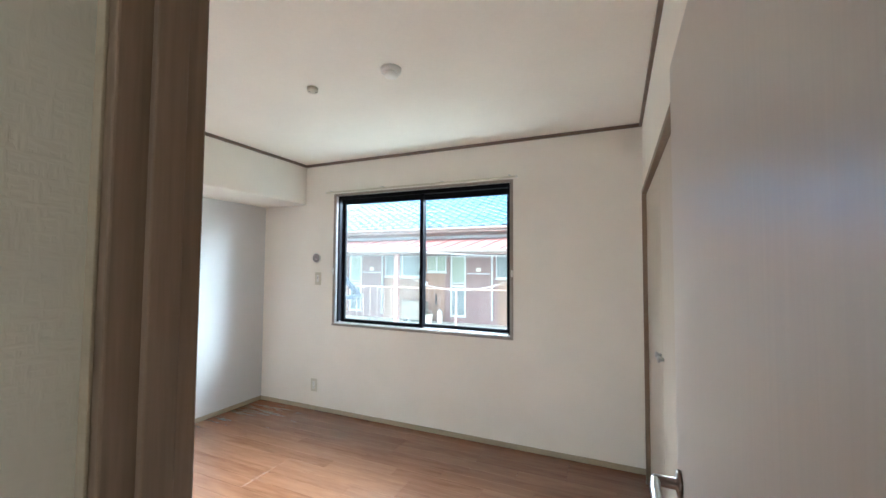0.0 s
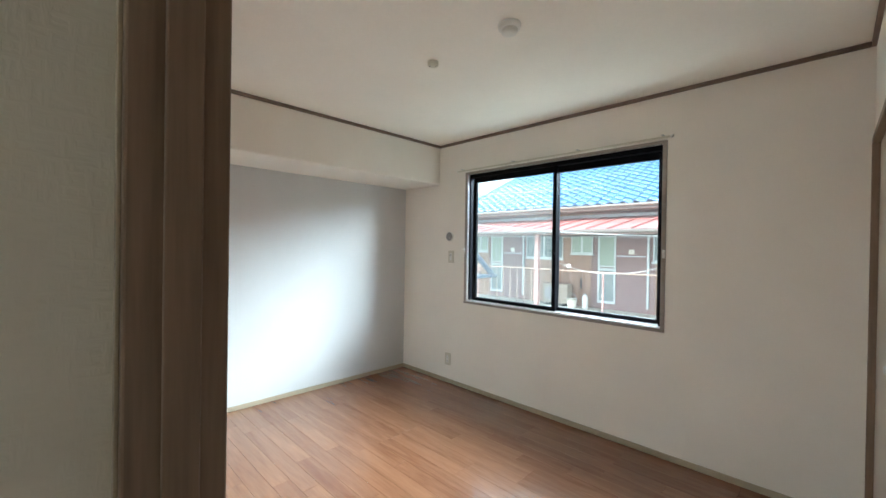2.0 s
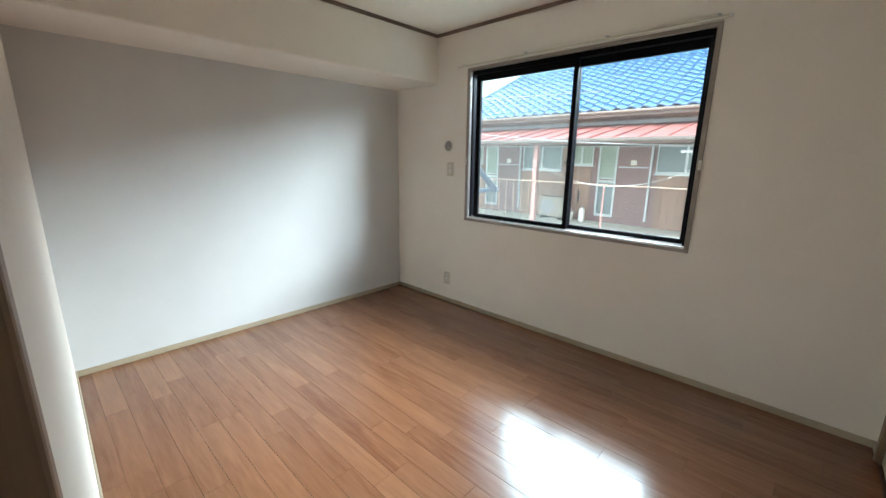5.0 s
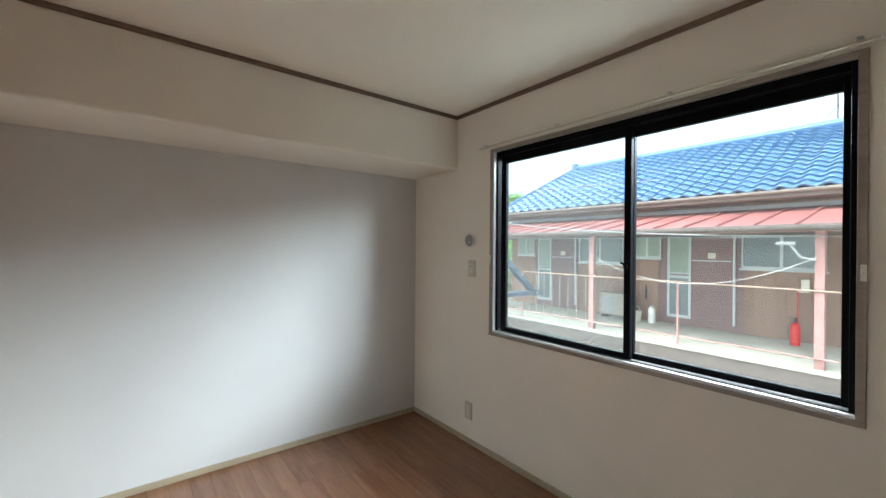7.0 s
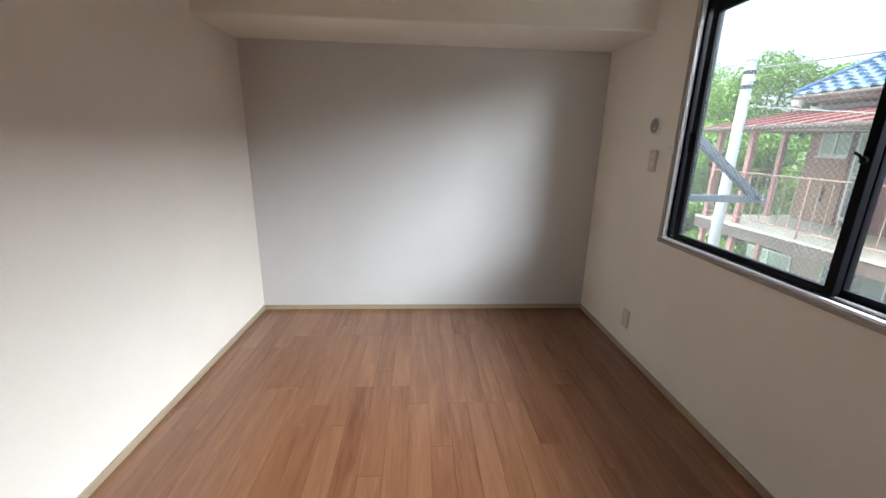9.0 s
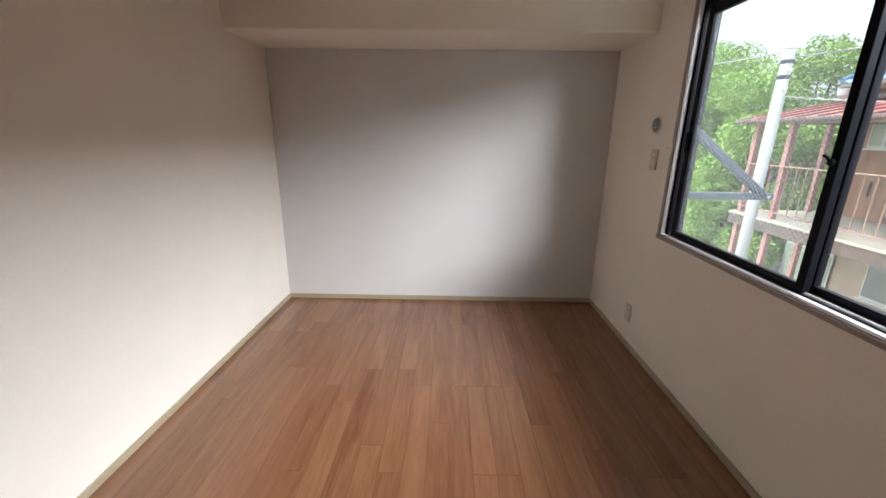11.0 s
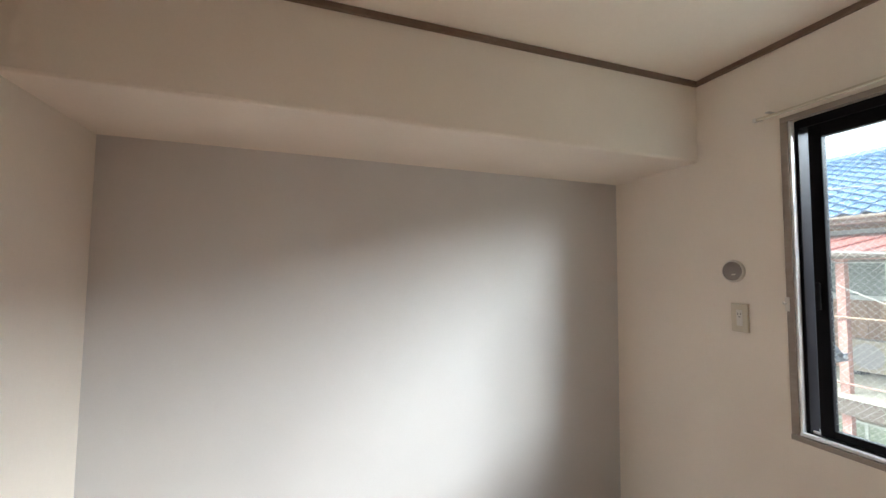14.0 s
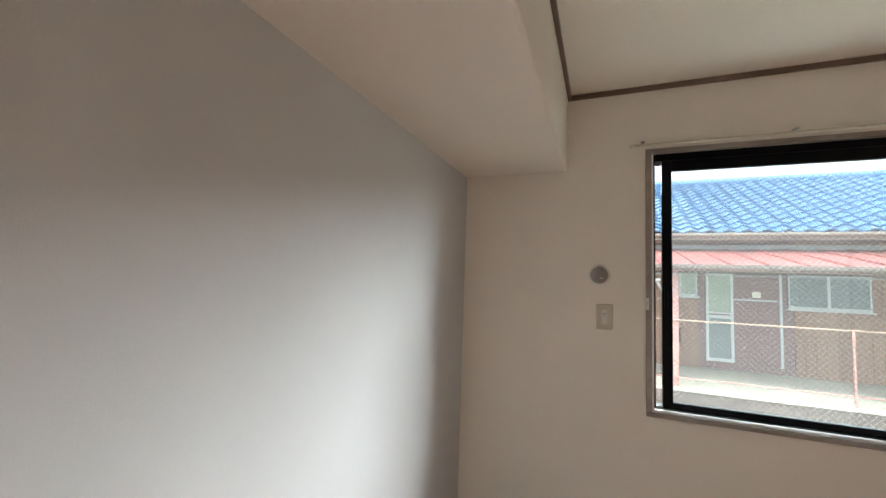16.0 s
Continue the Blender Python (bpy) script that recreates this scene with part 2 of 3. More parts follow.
# ground colour raised so it bounces more light up to the ceiling
M_GROUND = mat("gravel_and_weeds_paled_for_bounce", (0.44, 0.42, 0.36), 0.95, 0, 0.4, 0.35, 8, 0.4, 0.02)


# ---- helpers of this scene ----
def box(bm, x0, x1, y0, y1, z0, z1, bevel=0.0):
    made = bmesh.ops.create_cube(bm, size=1, matrix=Matrix.LocRotScale(((x0 + x1) / 2, (y0 + y1) / 2, (z0 + z1) / 2), None, (x1 - x0, y1 - y0, z1 - z0)))
    if bevel:
        edges = list({e for v in made["verts"] for e in v.link_edges})
        bmesh.ops.bevel(bm, geom=edges, offset=bevel, segments=2, affect="EDGES", profile=0.5)


def boxed(*dims, bevel=0.0):
    bm = bmesh.new()
    box(bm, *dims, bevel=bevel)
    return bm


def rod(bm, a, b, r, r2=None, seg=10):
    a, b = Vector(a), Vector(b)
    d = b - a
    m = Matrix.Translation((a + b) / 2) @ d.to_track_quat("Z", "Y").to_matrix().to_4x4()
    bmesh.ops.create_cone(bm, cap_ends=True, segments=seg, radius1=r, radius2=r if r2 is None else r2, depth=d.length, matrix=m)


def rodded(a, b, r, r2=None, seg=10):
    bm = bmesh.new()
    rod(bm, a, b, r, r2, seg)
    return bm


def lathe(profile, m=None, seg=28):
    """A turned body: profile of (radius, height) from one end to the other."""
    bm = bmesh.new()
    rings = [[bm.verts.new((r * math.cos(2 * math.pi * k / seg), r * math.sin(2 * math.pi * k / seg), z)) for k in range(seg)] for r, z in profile]
    for p, q in zip(rings, rings[1:]):
        for k in range(seg):
            bm.faces.new((p[k], p[(k + 1) % seg], q[(k + 1) % seg], q[k]))
    bm.faces.new(rings[0][::-1])
    bm.faces.new(rings[-1])
    if m is not None:
        bm.transform(m)
    return bm


def tube(points, r, seg=6):
    """A cable along points."""
    bm = bmesh.new()
    pts = [Vector(p) for p in points]
    rings = []
    for i, p in enumerate(pts):
        d = (pts[min(i + 1, len(pts) - 1)] - pts[max(i - 1, 0)]).normalized()
        side = d.cross(Vector((0, 0, 1))).normalized()
        up = side.cross(d)
        rings.append([bm.verts.new(p + r * (math.cos(a) * side + math.sin(a) * up)) for a in (2 * math.pi * k / seg for k in range(seg))])
    for p, q in zip(rings, rings[1:]):
        for k in range(seg):
            bm.faces.new((p[k], p[(k + 1) % seg], q[(k + 1) % seg], q[k]))
    return bm


def sag(a, b, drop, n=24):
    a, b = Vector(a), Vector(b)
    return [a.lerp(b, i / n) - Vector((0, 0, drop * 4 * (i / n) * (1 - i / n))) for i in range(n + 1)]


def mesh_of(name, bm, material, smooth=False):
    me = bpy.data.meshes.new(name)
    bmesh.ops.recalc_face_normals(bm, faces=bm.faces)
    bm.to_mesh(me)
    bm.free()
    me.materials.append(material)
    if smooth:
        for p in me.polygons:
            p.use_smooth = True
    return me


def part(name, bm, material, parent, label="", smooth=False):
    ob = new(name, mesh_of(name, bm, material, smooth))
    if parent is not None:
        ob.parent = parent
        ob.matrix_parent_inverse = Matrix.Identity(4)
        base = Matrix.Identity(4)
        p = parent
        while p is not None:
            base = p.matrix_basis @ base
            p = p.parent
        ob.matrix_basis = base.inverted()
    return tagged(ob, label)


def thing(name, label, category, at=(0, 0, 0), group="", kind=""):
    ob = new(name)
    ob.empty_display_size = 0.1
    ob.matrix_basis = Matrix.Translation(at)
    return tagged(ob, label, category, group, kind)


def structure(name, bm, material, label, category="wall", smooth=False):
    return tagged(part(name, bm, material, None, smooth=smooth), label, category, kind="structure")


def one(name, bm, material, label, category, group="", smooth=False):
    return tagged(part(name, bm, material, None, smooth=smooth), label, category, group)


# ---- the room ----
XE, YS, ZC = 3.515, -2.592, 2.388          # east wall, south wall, ceiling
BX, BZ = 0.538, 1.996                     # beam front and underside
WX0, WX1, WZ0, WZ1 = 0.915, 2.597, 0.860, 2.056   # window opening
DX0, DX1, DZ = 2.817, 3.515, 1.862        # doorway in the south wall
CY0, CY1, CZ = -1.85, -0.10, 1.905        # closet opening in the east wall
FZ, BT = 0.029, 0.068                     # floor level, top of the baseboard

bm = bmesh.new()
box(bm, -0.12, WX0, 0, 0.105, 0, ZC)
box(bm, WX1, XE + 0.12, 0, 0.105, 0, ZC)
box(bm, WX0, WX1, 0, 0.105, 0, WZ0)
box(bm, WX0, WX1, 0, 0.105, WZ1, ZC)
structure("wall_north", bm, M_WALL, "cream wallpapered wall with a sliding window")
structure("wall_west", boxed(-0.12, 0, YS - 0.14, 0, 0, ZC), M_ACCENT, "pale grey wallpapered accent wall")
bm = bmesh.new()
YD = YS - 0.045                           # the wall runs slightly out of square
fr = [bm.verts.new((x, y, z)) for z in (0, ZC) for x, y in ((0, YS), (0, YS - 0.14), (DX0, YS - 0.14), (DX0, YD))]
for q in ((0, 1, 2, 3), (7, 6, 5, 4), (0, 4, 5, 1), (1, 5, 6, 2), (2, 6, 7, 3), (3, 7, 4, 0)):
    bm.faces.new([fr[i] for i in q])
box(bm, DX0, DX1, YS - 0.14, YD, DZ, ZC)
box(bm, DX1, 3.75, YS - 0.14, YD, 0, ZC)
structure("wall_south", bm, M_WALL, "cream wallpapered wall with the doorway")
bm = bmesh.new()
box(bm, XE, XE + 0.12, CY1, 0, 0, ZC)
box(bm, XE, XE + 0.12, CY0, CY1, CZ, ZC)
box(bm, XE, XE + 0.12, YD, CY0, 0, ZC)
structure("wall_east", bm, M_WALL, "cream wallpapered wall with a closet")
structure("wall_closet_back", boxed(XE + 0.12, XE + 0.2, CY0 - 0.1, CY1 + 0.05, 0, ZC), M_WALL, "plain closet back wall")
bm = bmesh.new()
box(bm, -0.12, XE + 0.235, YS, 0.15, ZC, ZC + 0.12)
structure("ceiling", bm, M_CEIL, "cream papered ceiling", "ceiling")
structure("beam", boxed(-0.03, BX, YS - 0.05, 0.03, BZ, ZC + 0.03, bevel=0.012), M_WALL, "boxed-in beam covered in cream wallpaper", "beam")
floor = structure("floor", boxed(-0.12, XE + 0.2, YS - 0.14, 0.15, -0.12, FZ - 0.009), M_SUB, "reddish brown laminate plank floor", "floor")

# the hall behind the doorway
HB = YS - 0.14
structure("floor_hall", boxed(2.72, 3.75, -4.4, HB, -0.12, FZ), M_PLANK, "brown laminate hall floor", "floor")
structure("ceiling_hall", boxed(2.72, 3.75, -4.4, YS, ZC, ZC + 0.12), M_CEIL, "cream hall ceiling", "ceiling")
# closing wall; its unseen opening is added only to light the hall
bm = bmesh.new()
box(bm, 2.72, 3.75, -4.4, -4.3, 0, 1.45)
box(bm, 2.72, 3.75, -4.4, -4.3, 2.05, ZC)
box(bm, 2.72, 2.92, -4.4, -4.3, 1.45, 2.05)
box(bm, 3.28, 3.75, -4.4, -4.3, 1.45, 2.05)
structure("wall_hall_south", bm, M_WALL, "plain cream hall wall with an unseen opening added to light the hall")
structure("wall_hall_west", boxed(2.72, 2.818, -4.3, HB, 0, ZC), M_HALL, "coarse woven cream wallpapered hall wall beside the doorway")
structure("wall_hall_east", boxed(3.65, 3.75, -4.3, HB, 0, ZC), M_WALL, "plain cream hall wall")
structure("wall_lower_storey", boxed(-0.12, 3.75, -4.4, 0.15, -3.0, -0.125), M_LOW, "rendered storey below the room")
# unseen slab added to block direct sun from the hall opening
structure("hall_sun_block", boxed(1.5, 5.0, -5.7, -4.4, 2.42, 2.56), M_LOW, "unseen overhang added to keep sun out of the hall opening", "eave")

# trims
def strip_thing(name, rows, material, label, category):
    root = thing(name, label, category, kind="structure")
    for r in rows:
        part("trim_board", boxed(*r, bevel=0.003), material, root)
    return root


strip_thing("trim_ceiling", [
    (BX + 0.018, XE - 0.018, -0.018, 0, ZC - 0.024, ZC),
    (BX, BX + 0.018, YS + 0.018, 0, ZC - 0.024, ZC),
    (BX, XE, YD, YS + 0.016, ZC - 0.024, ZC),
    (XE - 0.018, XE, YS + 0.018, 0, ZC - 0.024, ZC)], M_TRIM, "thin brown cornice strip under the ceiling", "trim")
strip_thing("baseboard", [
    (0.009, XE, -0.009, 0, FZ, BT),
    (0, 0.009, YS, 0, FZ, BT),
    (XE - 0.009, XE, CY1 + 0.03, -0.009, FZ, BT)], M_BASE, "narrow beige baseboard", "baseboard")

bm = boxed(0.009, DX0 - 0.003, 0, 0.009, FZ, BT, bevel=0.003)
bm.transform(Matrix.Translation((0, YS, 0)) @ Matrix.Rotation(math.atan2(YD - YS, DX0), 4, "Z"))
structure("baseboard_south", bm, M_BASE, "narrow beige baseboard", "baseboard")

# doorway frame
LX0 = 3.452
door_frame = thing("door_frame", "dark brown wooden door frame with a stop bead", "door frame", (DX0, YS, 0), kind="structure")
y0, y1 = YS - 0.148, YD + 0.001
part("jamb", boxed(DX0, DX0 + 0.034, y0, y1, 0, DZ - 0.034, bevel=0.003), M_FRAME, door_frame)
part("jamb", boxed(DX1 - 0.022, DX1, y0, y1, 0, DZ - 0.034, bevel=0.003), M_FRAME, door_frame)
part("head", boxed(DX0, DX1, y0, y1, DZ - 0.034, DZ, bevel=0.003), M_FRAME, door_frame)
part("casing", boxed(DX0 - 0.008, DX0 + 0.018, y0 - 0.004, y0, 0, DZ + 0.02, bevel=0.001), M_BASE, door_frame, "pale sealing strip")
part("stop_bead", boxed(DX0 + 0.034, DX0 + 0.046, YS - 0.113, YS - 0.076, 0, DZ - 0.034, bevel=0.002), M_FRAME, door_frame)
part("stop_bead", boxed(DX0 + 0.034, LX0 - 0.004, YS - 0.113, YS - 0.076, DZ - 0.046, DZ - 0.034, bevel=0.002), M_FRAME, door_frame)
part("threshold", boxed(DX0 + 0.034, DX1 - 0.022, y0, y1, FZ - 0.008, FZ + 0.004, bevel=0.002), M_FRAME, door_frame)

# the open door leaf, standing along the east wall
LX0, LX1, LY0, LY1, LZ = 3.452, 3.486, -2.800, -2.050, 1.815
door = thing("door", "open brown wood-veneer door with a lever handle", "door", (LX1, LY0, 0))
part("leaf", boxed(LX0, LX1, LY0, LY1, FZ + 0.008, LZ, bevel=0.002), M_DOOR, door)
hd = part("lever_handle", lathe([(0.024, 0), (0.026, 0.003), (0.024, 0.008), (0.011, 0.010), (0.010, 0.045), (0.008, 0.048)],
          Matrix.Translation((LX0, LY1 - 0.055, 0.99)) @ Matrix.Rotation(radians(-90), 4, "Y")), M_METAL, door, "dark bronze lever handle", smooth=True)
part("lever", tube([(LX0 - 0.043, LY1 - 0.055, 0.99), (LX0 - 0.046, LY1 - 0.085, 0.990), (LX0 - 0.046, LY1 - 0.13, 0.986), (LX0 - 0.040, LY1 - 0.165, 0.978)], 0.009, 10), M_STEEL, hd, smooth=True)
part("latch_plate", boxed(LX0 + 0.006, LX1 - 0.006, LY1 - 0.001, LY1 + 0.002, 0.92, 1.06), M_STEEL, door)
for z in (0.2, 1.65):
    part("hinge", rodded((LX1 - 0.002, LY0 - 0.006, z - 0.045), (LX1 - 0.002, LY0 - 0.006, z + 0.045), 0.006), M_STEEL, door)

# closet front in the east wall
closet_frame = thing("closet_frame", "brown wooden frame round the closet doors", "door frame", (XE, CY0, 0), kind="structure")
for r in ((CY0, CY0 + 0.028, 0, CZ - 0.028), (CY1 - 0.028, CY1, 0, CZ - 0.028), (CY0, CY1, CZ - 0.028, CZ)):
    part("frame_board", boxed(XE - 0.014, XE + 0.11, *r, bevel=0.003), M_FRAME, closet_frame)
mid = (CY0 + CY1) / 2
for a, b, k in ((CY0 + 0.03, mid - 0.002, mid - 0.05), (mid + 0.002, CY1 - 0.03, mid + 0.05)):
    cd = thing("closet_door", "closed beige veneer closet door with a small knob", "closet door", (XE + 0.03, a, 0), "closet doors")
    part("leaf", boxed(XE + 0.012, XE + 0.036, a, b, FZ + 0.006, CZ - 0.031, bevel=0.002), M_CLOSET, cd)
    part("knob", lathe([(0.008, 0), (0.007, 0.012), (0.014, 0.016), (0.015, 0.022), (0.010, 0.027)], Matrix.Translation((XE + 0.012, k, 1.0)) @ Matrix.Rotation(radians(-90), 4, "Y")), M_STEEL, cd, "small steel knob", smooth=True)

# ---- the sliding window ----
window = thing("window_1", "black aluminium two-pane sliding window, slightly ajar", "window", (WX0, 0.05, WZ0), kind="structure")
cw = 0.021
for r in ((WX0 - cw, WX0 + 0.004, WZ0, WZ1), (WX1 - 0.004, WX1 + cw, WZ0, WZ1)):
    part("casing", boxed(r[0], r[1], -0.010, 0.012, r[2], r[3], bevel=0.002), M_CASING, window)
part("casing", boxed(WX0 - cw, WX1 + cw, -0.010, 0.012, WZ1, WZ1 + cw, bevel=0.002), M_CASING, window)
part("window_sill", boxed(WX0 - cw, WX1 + cw, -0.014, 0.012, WZ0 - cw, WZ0 - 0.001, bevel=0.002), M_CASING, window)
part("sill_strip", boxed(WX0, WX1, -0.004, 0.016, WZ0, WZ0 + 0.012, bevel=0.002), M_SILL, window, "silver aluminium sill strip")
part("jamb_strip", boxed(WX0 + 0.004, WX0 + 0.012, -0.004, 0.02, WZ0 + 0.012, WZ1, bevel=0.002), M_SILL, window, "silver jamb strip")
FY0, FY1 = 0.016, 0.108
part("frame_side", boxed(WX0, WX0 + 0.022, FY0 + 0.006, FY1, WZ0, WZ1, bevel=0.002), M_ALU, window)
part("frame_side", boxed(WX1 - 0.022, WX1, FY0, FY1, WZ0, WZ1, bevel=0.002), M_ALU, window)
part("frame_head", boxed(WX0 + 0.022, WX1 - 0.022, FY0, FY1, WZ1 - 0.034, WZ1, bevel=0.002), M_ALU, window)
part("frame_foot", boxed(WX0 + 0.022, WX1 - 0.022, FY0 + 0.002, FY1, WZ0, WZ0 + 0.010, bevel=0.002), M_ALU, window)
for y in (0.040, 0.076):
    part("track", boxed(WX0 + 0.022, WX1 - 0.022, y - 0.002, y + 0.002, WZ0 + 0.010, WZ0 + 0.020), M_SILL, window)


def sash(x0, x1, y0, y1, left, right, wired):
    z0, z1 = WZ0 + 0.014, WZ1 - 0.030
    root = part("sash", boxed(x0, x0 + left, y0, y1, z0, z1, bevel=0.003), M_ALU, window)
    part("stile", boxed(x1 - right, x1, y0, y1, z0, z1, bevel=0.003), M_ALU, root)
    part("rail", boxed(x0 + left, x1 - right, y0 + 0.002, y1 - 0.002, z0, z0 + 0.030, bevel=0.002), M_ALU, root)
    part("rail", boxed(x0 + left, x1 - right, y0 + 0.002, y1 - 0.002, z1 - 0.052, z1, bevel=0.002), M_ALU, root)
    gx0, gx1, gz0, gz1, yc = x0 + left - 0.004, x1 - right + 0.004, z0 + 0.026, z1 - 0.048, (y0 + y1) / 2
    g = part("pane", boxed(gx0, gx1, yc - 0.003, yc + 0.003, gz0, gz1), M_WIRED if wired else M_GLASS, root)
    g.visible_shadow = False
    if wired:
        bm = bmesh.new()
        w, h, step, t = gx1 - gx0, gz1 - gz0, 0.024, 0.00028
        for sgn in (1, -1):
            k = -h
            while k < w:
                a, b = max(k, 0.0), min(k + h, w)
                if b > a:
                    xa, xb = (gx0 + a, gx0 + b) if sgn == 1 else (gx1 - a, gx1 - b)
                    rod(bm, (xa, yc, gz0 + a - k), (xb, yc, gz0 + b - k), t, seg=4)
                k += step
        part("wire_mesh", bm, M_WIRE, root, "diagonal wire mesh cast in the glass")
    return root


s1 = sash(WX0 + 0.050, 1.828, 0.026, 0.054, 0.042, 0.034, True)
sp = part("pane", boxed(WX0 + 0.022, WX0 + 0.056, 0.072, 0.076, WZ0 + 0.01, WZ1 - 0.034), M_GLASS, window)
sp.visible_shadow = False
s2 = sash(1.792, WX1 - 0.016, 0.062, 0.090, 0.034, 0.030, False)
part("pull", boxed(WX0 + 0.058, WX0 + 0.072, 0.014, 0.026, 1.33, 1.43, bevel=0.004), M_ALU, s1)
part("crescent_lock", lathe([(0.010, 0), (0.012, 0.004), (0.011, 0.012), (0.006, 0.014)], Matrix.Translation((1.808, 0.026, 1.33)) @ Matrix.Rotation(radians(90), 4, "X")), M_ALU, s1)
part("lock_lever", tube([(1.808, 0.016, 1.33), (1.80, 0.010, 1.345), (1.788, 0.006, 1.352)], 0.005, 8), M_ALU, s1)

for x, n in ((WX0 - cw + 0.004, -1), (WX1 + cw - 0.008, 1)):
    hook = thing("curtain_hook", "small white plastic curtain tie-back hook", "hook", (x, -0.01, 1.34), "tie-back hooks")
    part("plate", boxed(x - 0.008, x + 0.008, -0.014, -0.010, 1.318, 1.372, bevel=0.0015), M_WHITE, hook)
    part("arm", tube([(x, -0.014, 1.350), (x, -0.030, 1.346), (x, -0.036, 1.352), (x, -0.036, 1.362)], 0.004, 8), M_WHITE, hook)

rail = thing("curtain_rail", "thin double curtain rail above the window", "curtain rail", (1.74, 0, 2.09))
for y, z in ((-0.022, 2.094), (-0.050, 2.085)):
    part("track", boxed(0.832, 2.652, y - 0.006, y + 0.006, z - 0.005, z + 0.005, bevel=0.002), M_CREAM, rail)
    for x in (0.832, 2.652):
        part("end_cap", boxed(x - 0.006, x + 0.006, y - 0.009, y + 0.009, z - 0.008, z + 0.008, bevel=0.002), M_WHITE, rail)
for x in (0.88, 1.45, 2.03, 2.60):
    part("bracket", boxed(x - 0.008, x + 0.008, -0.058, 0.0, 2.099, 2.103, bevel=0.0015), M_STEEL, rail)

# ---- wall fittings ----
vent = thing("vent_cap", "round grey plastic sleeve cap on the wall", "vent", (0.692, 0, 1.472))
mv = Matrix.Translation((0.692, 0, 1.472)) @ Matrix.Rotation(radians(90), 4, "X")
part("rim", lathe([(0.048, 0), (0.049, 0.004), (0.046, 0.009), (0.042, 0.011)], mv, 36), M_WHITE, vent, smooth=True)
part("disc", lathe([(0.041, 0.009), (0.041, 0.013), (0.038, 0.016), (0.020, 0.017)], mv, 36), M_GREYPL, vent, "grey disc", smooth=True)
part("tab", boxed(0.694, 0.710, -0.020, -0.016, 1.455, 1.460, bevel=0.001), M_WHITE, vent)


def plate_thing(name, label, x, z, rows, three):
    t = thing(name, label, "wall socket", (x, 0, z))
    part("plate", boxed(x - 0.036, x + 0.036, -0.009, 0, z - 0.060, z + 0.060, bevel=0.0025), M_CREAM, t)
    part("insert", boxed(x - 0.0125, x + 0.0125, -0.0115, -0.009, z - 0.034, z + 0.034, bevel=0.001), M_WHITE, t)
    for dz in rows:
        for dx in (-0.0055, 0.0055):
            part("slot", boxed(x + dx - 0.0013, x + dx + 0.0013, -0.0120, -0.0114, z + dz - 0.0045, z + dz + 0.0045), M_DARK, t)
        if three:
            part("slot", boxed(x - 0.004, x + 0.004, -0.0120, -0.0114, z + dz - 0.013, z + dz - 0.010), M_DARK, t)


plate_thing("wall_socket", "cream plastic wall socket for the air conditioner", 0.716, 1.273, (0.016,), True)
plate_thing("wall_socket", "cream plastic double wall socket above the baseboard", 0.692, 0.262, (0.018, -0.018), False)

# ---- ceiling fittings ----
det = thing("smoke_detector", "round white smoke detector on the ceiling", "smoke detector", (2.319, -1.320, ZC))
mc = Matrix.Translation((2.319, -1.320, ZC)) @ Matrix.Rotation(radians(180), 4, "X")
part("base", lathe([(0.052, 0), (0.052, 0.012), (0.050, 0.020), (0.046, 0.023)], mc, 36), M_WHITE, det, smooth=True)
part("chamber", lathe([(0.038, 0.023), (0.038, 0.032), (0.034, 0.040), (0.016, 0.043)], mc, 36), M_WHITE, det, smooth=True)
part("indicator", boxed(2.345, 2.352, -1.324, -1.318, ZC - 0.026, ZC - 0.021), M_DARK, det)
ros = thing("ceiling_rosette", "small cream ceiling lamp socket without a lamp", "ceiling socket", (1.802, -1.309, ZC))
mr_ = Matrix.Translation((1.802, -1.309, ZC)) @ Matrix.Rotation(radians(180), 4, "X")
part("body", lathe([(0.030, 0), (0.030, 0.018), (0.028, 0.022), (0.012, 0.023)], mr_, 28), M_CREAM, ros, smooth=True)
for a in (0.6, 0.6 + math.pi):
    x, y = 1.802 + 0.018 * math.cos(a), -1.309 + 0.018 * math.sin(a)
    part("slot", boxed(x - 0.005, x + 0.005, y - 0.0015, y + 0.0015, ZC - 0.0245, ZC - 0.0225), M_DARK, ros)

# ---- outside ----
GZ = -3.0
bm = bmesh.new()
bmesh.ops.create_grid(bm, x_segments=24, y_segments=24, size=600, matrix=Matrix.Translation((0, 0, GZ)))
structure("ground", bm, M_GROUND, "gravel with weeds between the buildings, paled to bounce light upward", "ground")

# laundry bracket beside the window
lb = thing("laundry_bracket", "grey galvanised laundry pole bracket on the outer wall", "bracket", (0.665, 0.15, 1.06))
for x in (0.645, 0.685):
    part("arm", boxed(x - 0.004, x + 0.004, 0.154, 0.78, 1.035, 1.075, bevel=0.002), M_GALV, lb)
    bmx = boxed(x - 0.004, x + 0.004, -0.02, 0.02, 0.0, 0.72, bevel=0.002)
    bmx.transform(Matrix.Translation((0, 0.73, 1.06)) @ Matrix.Rotation(radians(52), 4, "X"))
    part("strut", bmx, M_GALV, lb)
part("pin", rodded((0.63, 0.745, 1.057), (0.70, 0.745, 1.057), 0.008), M_STEEL, lb)
part("wall_plate", boxed(0.635, 0.695, 0.105, 0.154, 0.98, 1.55, bevel=0.001), M_GALV, lb)

